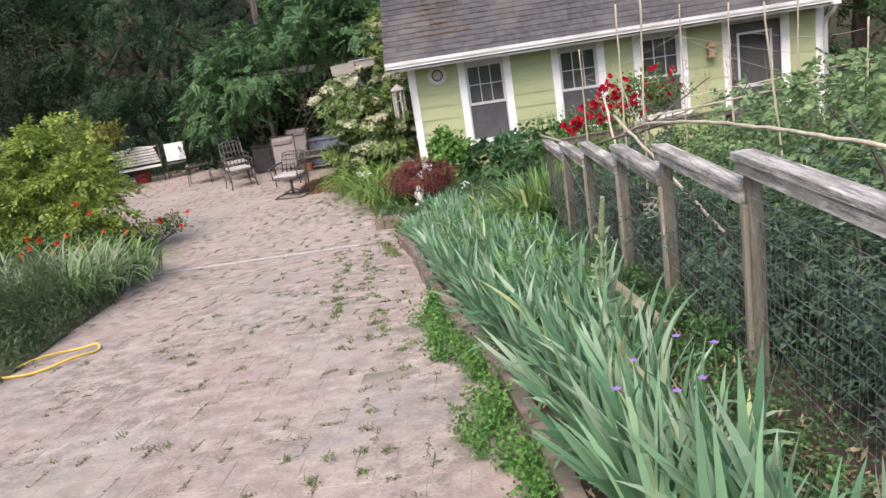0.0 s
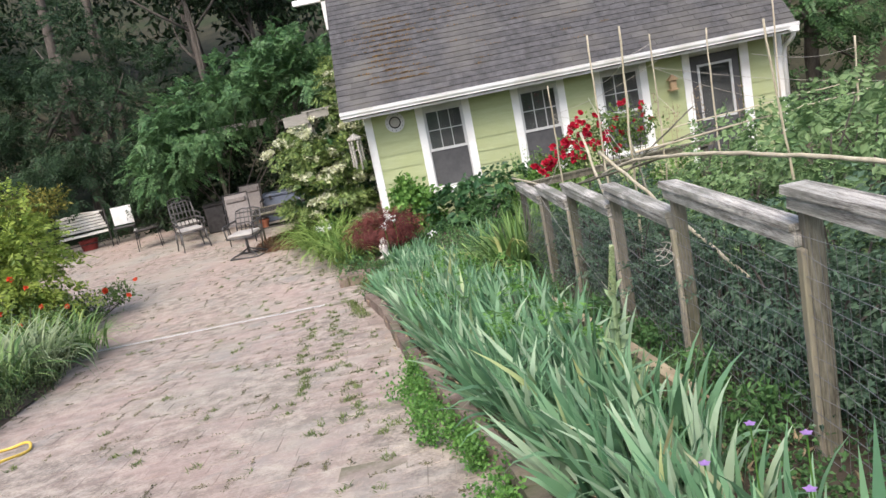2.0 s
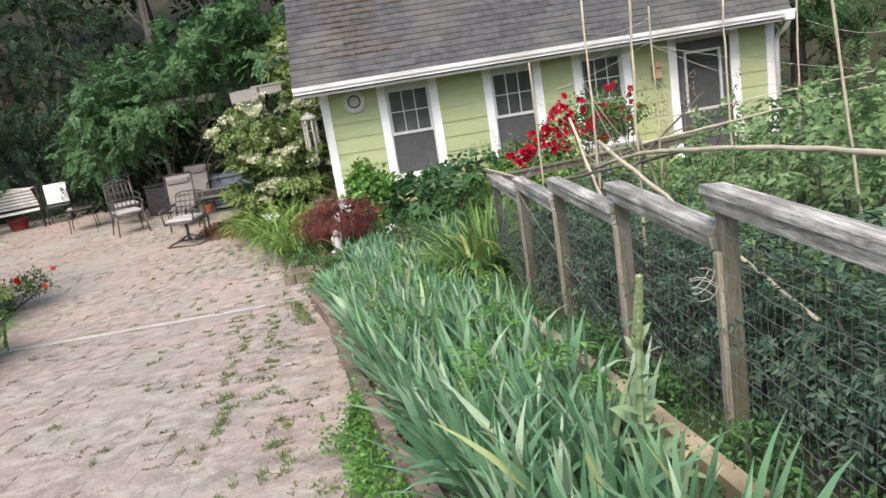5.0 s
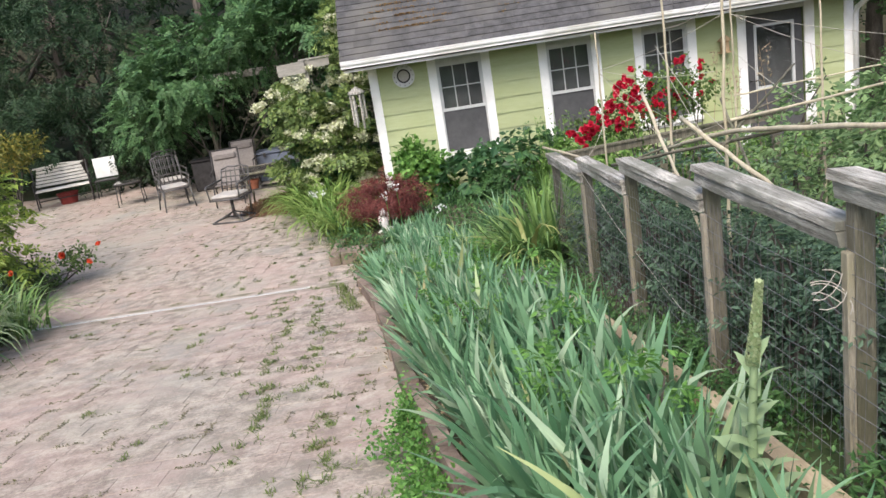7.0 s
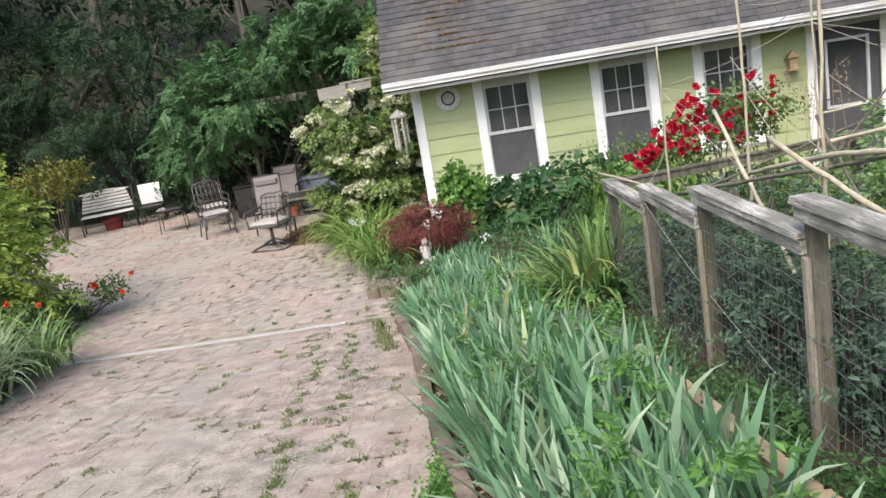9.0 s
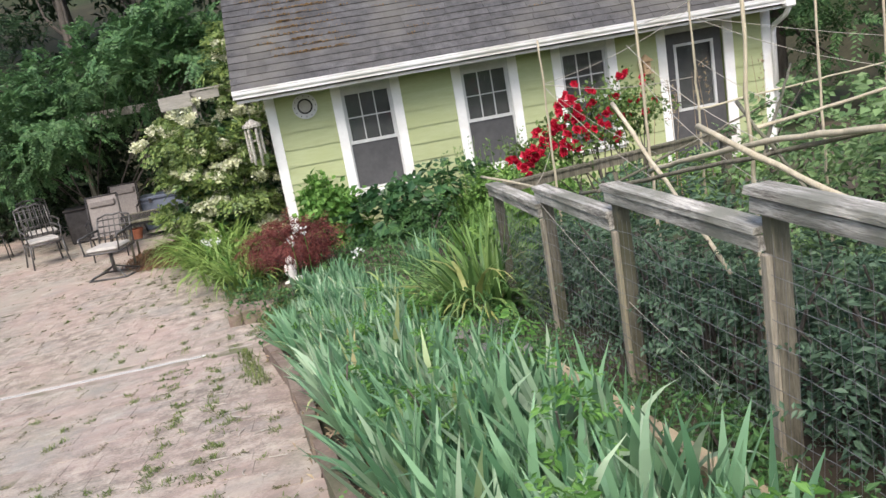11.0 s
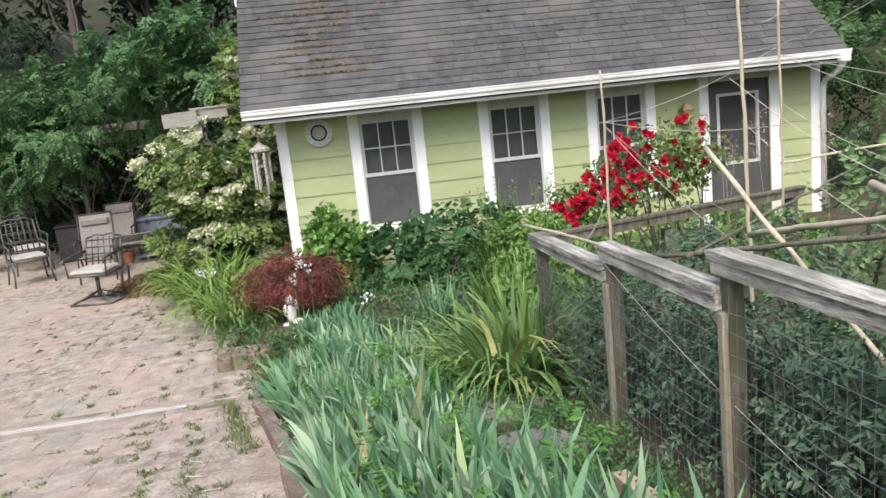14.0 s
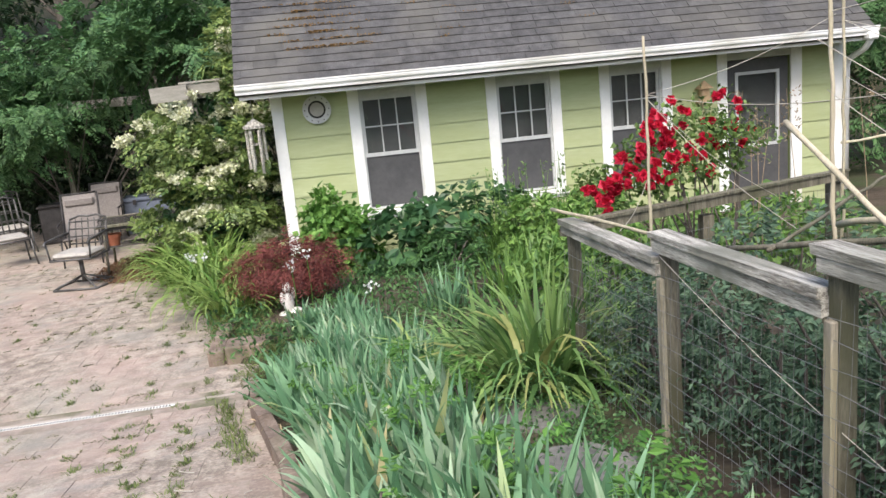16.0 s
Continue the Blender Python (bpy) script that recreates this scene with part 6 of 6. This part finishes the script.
for _ in range(330):
    a, r = rng.random() * 6.283, rng.random() ** 0.5
    x, y = -2.95 + 0.85 * r * math.cos(a), 1.75 + 1.15 * r * math.sin(a)
    if x < kerb_x(y) + 0.35:
        sp.append((x, y, 0.004))
carpet("patio_litter", "brown leaf litter and crumbs under the patio table, also darkening the bricks as shade", sp, 0.07, 46, 0.045, M_littershade, 0.5, 0.006)
for i in range(9):
    x, y = 2.75 + 0.17 * i + rng.normal() * 0.08, -3.4 + rng.normal() * 0.25
    h = 1.45 + 0.35 * rng.random()
    st = thing("dry_seed_stalk", "thin straw-coloured seed stalk standing behind the rose", "flower stalk", (x, y, 0.1), group="dry seed stalks")
    piece("stem", *tube_data([(0, 0, -0.04), (0.03 * rng.normal(), 0.02, h * 0.5), (0.07 * rng.normal(), 0.02, h)], [0.005, 0.004, 0.002], 5), M_litter, st)
    m = 26
    z = rng.uniform(0.72, 1.0, m) * h
    V, F = leaf_data(np.stack([rng.normal(size=m) * 0.02, rng.normal(size=m) * 0.02, z], 1), unit(rng.normal(size=(m, 3)) + (0, 0, 0.8)), rng.normal(size=(m, 3)), 0.045, 0.016)
    tagged(piece("seed_head", V, F, M_litter, st), kind="stuff")
for x, y, z in ((-2.1, -0.95, 0.52), (-1.95, -1.15, 0.55), (-2.2, -0.7, 0.5), (-0.95, -2.5, 0.62), (-0.8, -2.35, 0.68), (-0.25, -3.3, 0.52)):
    fl = thing("white_flower", "small cluster of white flowers above the bed leaves", "flower", (x, y, 0.1), group="small white flowers")
    piece("stem", *tube_data([(0, 0, -0.04), (0.01, 0.02, (z - 0.1) * 0.5), (0, 0, z - 0.1)], 0.004, 4), L_clover, fl)
    m = 14
    V, F = leaf_data(rng.normal(size=(m, 3)) * 0.025 + (0, 0, z - 0.1), unit(rng.normal(size=(m, 3))), unit(rng.normal(size=(m, 3)) + (0, -0.6, 0.6)), 0.034, 0.03)
    tagged(piece("petals", V, F, L_white, fl), kind="stuff")

# taller leafy plants at the fence foot
for x, y in ((0.95, -9.7), (0.97, -10.6), (0.88, -8.9), (1.0, -11.2), (0.5, -11.3), (0.5, -5.95)):
    z = bed(x, y)
    bush("meadow_plant", "bright green leafy plant at the fence foot", "plant", [(x, y, z + 0.11, 0.13, 0.14, 0.12)], 42, 11, 0.04, 0.040, L_foot, 0.42, 5, (x, y, z), "fence foot plants", shell=0.3)

for x, y, h in ((-0.30, -6.6, 0.34), (0.02, -7.3, 0.40), (-0.42, -7.5, 0.34), (0.25, -7.9, 0.42), (-0.15, -8.3, 0.40), (-0.55, -6.0, 0.30), (-0.2, -5.5, 0.30), (0.30, -8.9, 0.44), (0.10, -9.6, 0.42), (-0.75, -5.2, 0.28), (0.05, -6.0, 0.30), (0.45, -9.9, 0.42)):
    z = bed(x, y)
    bush("leafy_weed", "bright green leafy weed growing up among the irises", "weed", [(x, y, z + h * 0.75, 0.10, 0.10, h * 0.42)], 34, 9, 0.04, 0.05, L_clover, 0.38, 3, (x, y, z), "weeds among the irises", shell=0.3, r0=0.006, spray=0.10, droop=0.1)
for i in range(16):
    y = -5.2 - 0.42 * i * 0.35 - rng.random() * 0.3
    x = kerb_x(y) - 0.18 - rng.random() * 0.45
    a, n1 = rng.random() * 3.14, 0.025 + 0.045 * rng.random()
    q = np.linspace(-1, 1, 6)
    P = np.stack([x + n1 * q * math.cos(a) + 0.012 * q**2, y + n1 * q * math.sin(a), 0 * q], 1)
    P[:, 2] = [gz(v) + 0.009 for v in P[:, 1]]
    tagged(piece("dry_twig", *tube_data(P, 0.003, 5), M_twine), "short pale dry twig lying on the bricks", "twig", group="twigs by the kerb")

# mullein
MX, MY = 0.58, -10.52
mu = thing("mullein", "tall grey-green mullein with a budded flower spike", "mullein", (MX, MY, bed(MX, MY)))
top = 1.675 - bed(MX, MY)
piece("stem", *tube_data([(0, 0, 0), (0.01, 0, top * 0.5), (0.03, 0, top * 0.8), (0.05, 0, top)], [0.016, 0.014, 0.011, 0.005], 8), L_mullein, mu, smooth=True)
n = 30
z = top * 0.74 * np.linspace(0.02, 1, n) ** 1.1
V, F = blade_data(np.stack([0.035 * z / top, 0 * z, z], 1), np.arange(n) * 2.4, np.linspace(1.25, 0.7, n), (0.085 + 0.25 * np.linspace(1, 0, n) ** 2.2) * rng.uniform(0.85, 1.15, n), 0.03 + 0.065 * np.linspace(1, 0, n) ** 1.8, np.linspace(0.9, 0.6, n), 7, 0.3)
per, fper = len(V) // n, len(F) // n
for q in range(n):
    piece("leaf", V[q * per:(q + 1) * per], F[:fper], L_mullein, mu, smooth=True)
n = 420
u = rng.random(n)
z = top * (0.72 + 0.29 * u)
rr = 0.014 * (1.05 - 0.7 * u)
a = rng.random(n) * 6.283
V, F = leaf_data(np.stack([0.02 + 0.032 * u + rr * np.cos(a), rr * np.sin(a), z], 1), unit(np.stack([np.cos(a) * 0.5, np.sin(a) * 0.5, 0 * a + 1.0], 1)), np.stack([np.cos(a), np.sin(a), 0 * a + 0.2], 1), 0.017, 0.013)
piece("bud_spike", V, F, L_budded, mu, "pale budded spike")

# cranesbill flowers among the irises
for x, y, z in ((0.32, -12.37, 1.42), (0.42, -12.2, 1.44), (0.62, -12.05, 1.45), (0.50, -12.5, 1.45), (0.72, -12.2, 1.47), (0.60, -12.45, 1.46)):
    fl = thing("cranesbill", "small purple five-petalled flower on a thin stem", "flower", (x, y, bed(x, y)), group="cranesbills")
    h = z - bed(x, y)
    piece("stem", *tube_data([(0, 0, 0), (0.01, 0.01, h * 0.5), (0, 0, h)], 0.003, 4), L_clover, fl)
    a = np.arange(5) * 2 * np.pi / 5
    V, F = leaf_data(np.tile([[0, 0, h]], (5, 1)), np.stack([np.cos(a), np.sin(a), 0 * a + 0.35], 1), np.tile([[0, 0, 1.0]], (5, 1)), 0.021, 0.019)
    piece("petals", V, F, L_purple, fl)

# grass in the joints
tufts = []
for i in range(300):
    y = rng.uniform(-14.5, 2.5) if i > 80 else rng.uniform(-11, -4.5)
    x = kerb_x(y) - abs(rng.normal()) * 0.8 - 0.15 if rng.random() < 0.75 else rng.uniform(left_x(y) + 0.1, kerb_x(y) - 0.2)
    x = max(x, left_x(y) + 0.1)
    if i < 75:
        y = rng.uniform(-9.5, -4.5)
        x = kerb_x(y) - (0.52 if i % 2 else 0.86) + rng.normal() * 0.05
    n = int(rng.integers(14, 60))
    P = np.stack([x + rng.normal(size=n) * 0.022, y + rng.normal(size=n) * 0.03, np.full(n, gz(y) - 0.004)], 1)
    tufts.append(blade_data(P, rng.random(n) * 6.3, rng.uniform(0.4, 1.4, n), rng.uniform(0.014, 0.05, n), np.full(n, 0.0055), rng.uniform(0.2, 1.2, n), 3))
tagged(piece("grass_tufts", *stacked(tufts), L_grass), "small tufts of grass growing in the paving joints", "grass", kind="stuff")
sp = []
for y in np.arange(-5.6, -4.3, 0.035):
    sp.append((kerb_x(y) - 0.16 + rng.normal() * 0.02, y, gz(y)))
n = len(sp) * 12
S = np.repeat(np.array(sp), 12, 0) + rng.normal(size=(n, 3)) * np.array([0.035, 0.02, 0])
V, F = blade_data(S, rng.random(n) * 6.3, rng.uniform(0.1, 1.0, n), rng.uniform(0.025, 0.07, n), np.full(n, 0.006), rng.uniform(0.2, 1.2, n), 3)
tagged(piece("grass_line", V, F, L_grass), "line of grass growing between the bricks and kerb", "grass", kind="stuff")

# ---- roof shingles ----
slope = math.atan(PITCH)
exposure, rows = 0.142, int((RIDGE_Y - EAVE_Y) / math.cos(slope) / 0.142) + 1
cs, sn = math.cos(slope), math.sin(slope)
far_chunks, made = [], 0
shared = []
for wd in (0.28, 0.31, 0.335):
    L, t = 0.19, 0.014
    V = [(x, d * cs - h * sn, d * sn + h * cs) for x in (0.003, wd - 0.003) for d, h in ((0, 0.019), (0, 0.004), (L, 0.001), (L, 0.004))]
    shared.append((wd, V, data_mesh("shingle", V, [(0, 1, 2, 3), (7, 6, 5, 4), (0, 4, 5, 1), (1, 5, 6, 2), (2, 6, 7, 3), (3, 7, 4, 0)], M_shingle_one)))
for r in range(rows):
    x = -1.42 - 0.15 * (r % 2) - 0.04 * (r % 3)
    d0 = r * exposure - 0.02
    while x < 6.62:
        wd, V, me = shared[int(rng.integers(0, 3))]
        xa = max(x, -1.42)
        d = d0 + rng.normal() * 0.004
        at = Vector((xa, EAVE_Y + d * cs, EAVE_Z + d * sn + abs(rng.normal()) * 0.002))
        if x >= -1.42 and x + wd < 6.64 and made < 300 and r < 12:
            ob = new("shingle", me)
            ob.parent = house
            ob.matrix_world = Matrix.Translation(at)
            made += 1
        else:
            cut = min(wd, 6.64 - xa) if x >= -1.42 else wd - (-1.42 - x)
            VV = np.array(V)
            VV[:, 0] = np.where(VV[:, 0] > 0.1, max(cut - 0.003, 0.02), 0.003)
            far_chunks.append((VV + np.array(at), [(0, 1, 2, 3), (7, 6, 5, 4), (0, 4, 5, 1), (1, 5, 6, 2), (2, 6, 7, 3), (3, 7, 4, 0)]))
        x += wd
V, F = joined(far_chunks)
tagged(piece("roofing", V, F, M_shingle, house), kind="stuff")
chunks = []
for _ in range(210):
    r = int(rng.integers(4, 17))
    x = -0.40 + rng.normal() * 0.28 + (rng.random() < 0.15) * rng.uniform(0, 4)
    d = r * exposure - 0.022
    n = 14
    P = np.stack([x + rng.normal(size=n) * 0.07, EAVE_Y + d * cs + rng.normal(size=n) * 0.004, EAVE_Z + d * sn + 0.014 + rng.random(n) * 0.01], 1)
    v, f = leaf_data(P, unit(rng.normal(size=(n, 3))), unit(rng.normal(size=(n, 3)) * 0.4 + (0, -sn, cs)), 0.03, 0.022, 0.3)
    chunks.append((v, [tuple(q) for q in f]))
tagged(piece("roof_moss", *joined(chunks), M_moss, house), kind="stuff")

# ---- paving stones ----
def stone_data(w, d):
    b = 0.0018
    V = [(x, y, z) for z, i in ((-0.03, 0.0), (-b * 0.8, 0.0), (0.0, b)) for x, y in ((i, i), (w - i, i), (w - i, d - i), (i, d - i))]
    F = [(8, 9, 10, 11)]
    for k in (0, 4):
        F += [(k + i, k + (i + 1) % 4, k + 4 + (i + 1) % 4, k + 4 + i) for i in range(4)]
    return np.array(V), F


kinds = {}
near, rest, made = [], [], 0
y = -17.0
depths = (0.15, 0.20, 0.15, 0.28, 0.20)
row = 0
gap = 0.0022
cracks = []
while y < 8.2:
    d = depths[row % 5]
    x = min(left_x(y), left_x(y + d)) - 0.1 + rng.random() * 0.2
    end = kerb_x(y + d / 2) + (0.12 if y > -4.1 else 0.03)
    while x < end - 0.06:
        w = min(float(rng.choice((0.15, 0.20, 0.28, 0.28, 0.38))), end - x)
        if end - x - w < 0.08:
            w = end - x
        if not (-4.225 < y + d / 2 < -3.95 or (y < -4.21 < y + d) or (y < -3.97 < y + d)):
            z = gz(y + d / 2) + rng.normal() * 0.0009
            tilt = -0.105 if y + d / 2 < -4.2 else 0.0
            m = Matrix.Translation((x, y, z + (0.105 * d / 2 if tilt else 0))) @ Euler((math.atan(tilt) + rng.normal() * 0.002, rng.normal() * 0.002, rng.normal() * 0.004)).to_matrix().to_4x4()
            cracks.append((x, y, w, d, z))
            key = (round(w - gap, 3), round(d - gap, 3))
            if -10.2 < y < -6.0 and x > -2.6 and made < 300:
                if key not in kinds:
                    kinds[key] = data_mesh("paving_brick", *stone_data(*key), M_paver_one)
                ob = new("paving_brick", kinds[key])
                ob.parent = pavement
                ob.matrix_world = m
                made += 1
            else:
                V, F = stone_data(*key)
                M3 = np.array(m)
                rest.append((V @ M3[:3, :3].T + M3[:3, 3], F))
        x += w
    y += d
    row += 1
V, F = joined(rest)
tagged(piece("paving_bricks", V, F, M_paver, pavement), kind="stuff")

# moss and dirt along the joints
P = []
for i in rng.choice(len(cracks), 1150, replace=False):
    x, y, w, d, z = cracks[i]
    n = int(rng.integers(6, 46))
    if rng.random() < 0.6:
        s = x + w * (rng.random() + rng.uniform(0.15, 0.8) * rng.random(n))
        P.append(np.stack([s, y + rng.normal(size=n) * 0.012, np.full(n, gz(y) + 0.004)], 1))
    else:
        s = y + d * rng.random(n)
        P.append(np.stack([x + rng.normal(size=n) * 0.010, s, [gz(q) + 0.004 for q in s]], 1))
P = np.concatenate(P)
n = len(P)
V, F = leaf_data(P, unit(rng.normal(size=(n, 3)) * (1, 0.5, 0.2)), unit(rng.normal(size=(n, 3)) * 0.25 + (0, 0, 1)), 0.014 * rng.uniform(0.4, 1.5, n), 0.009, 0.2)
tagged(piece("joint_moss", V, F, L_moss), "dark moss and crumbs in the paving joints", "moss", kind="stuff")
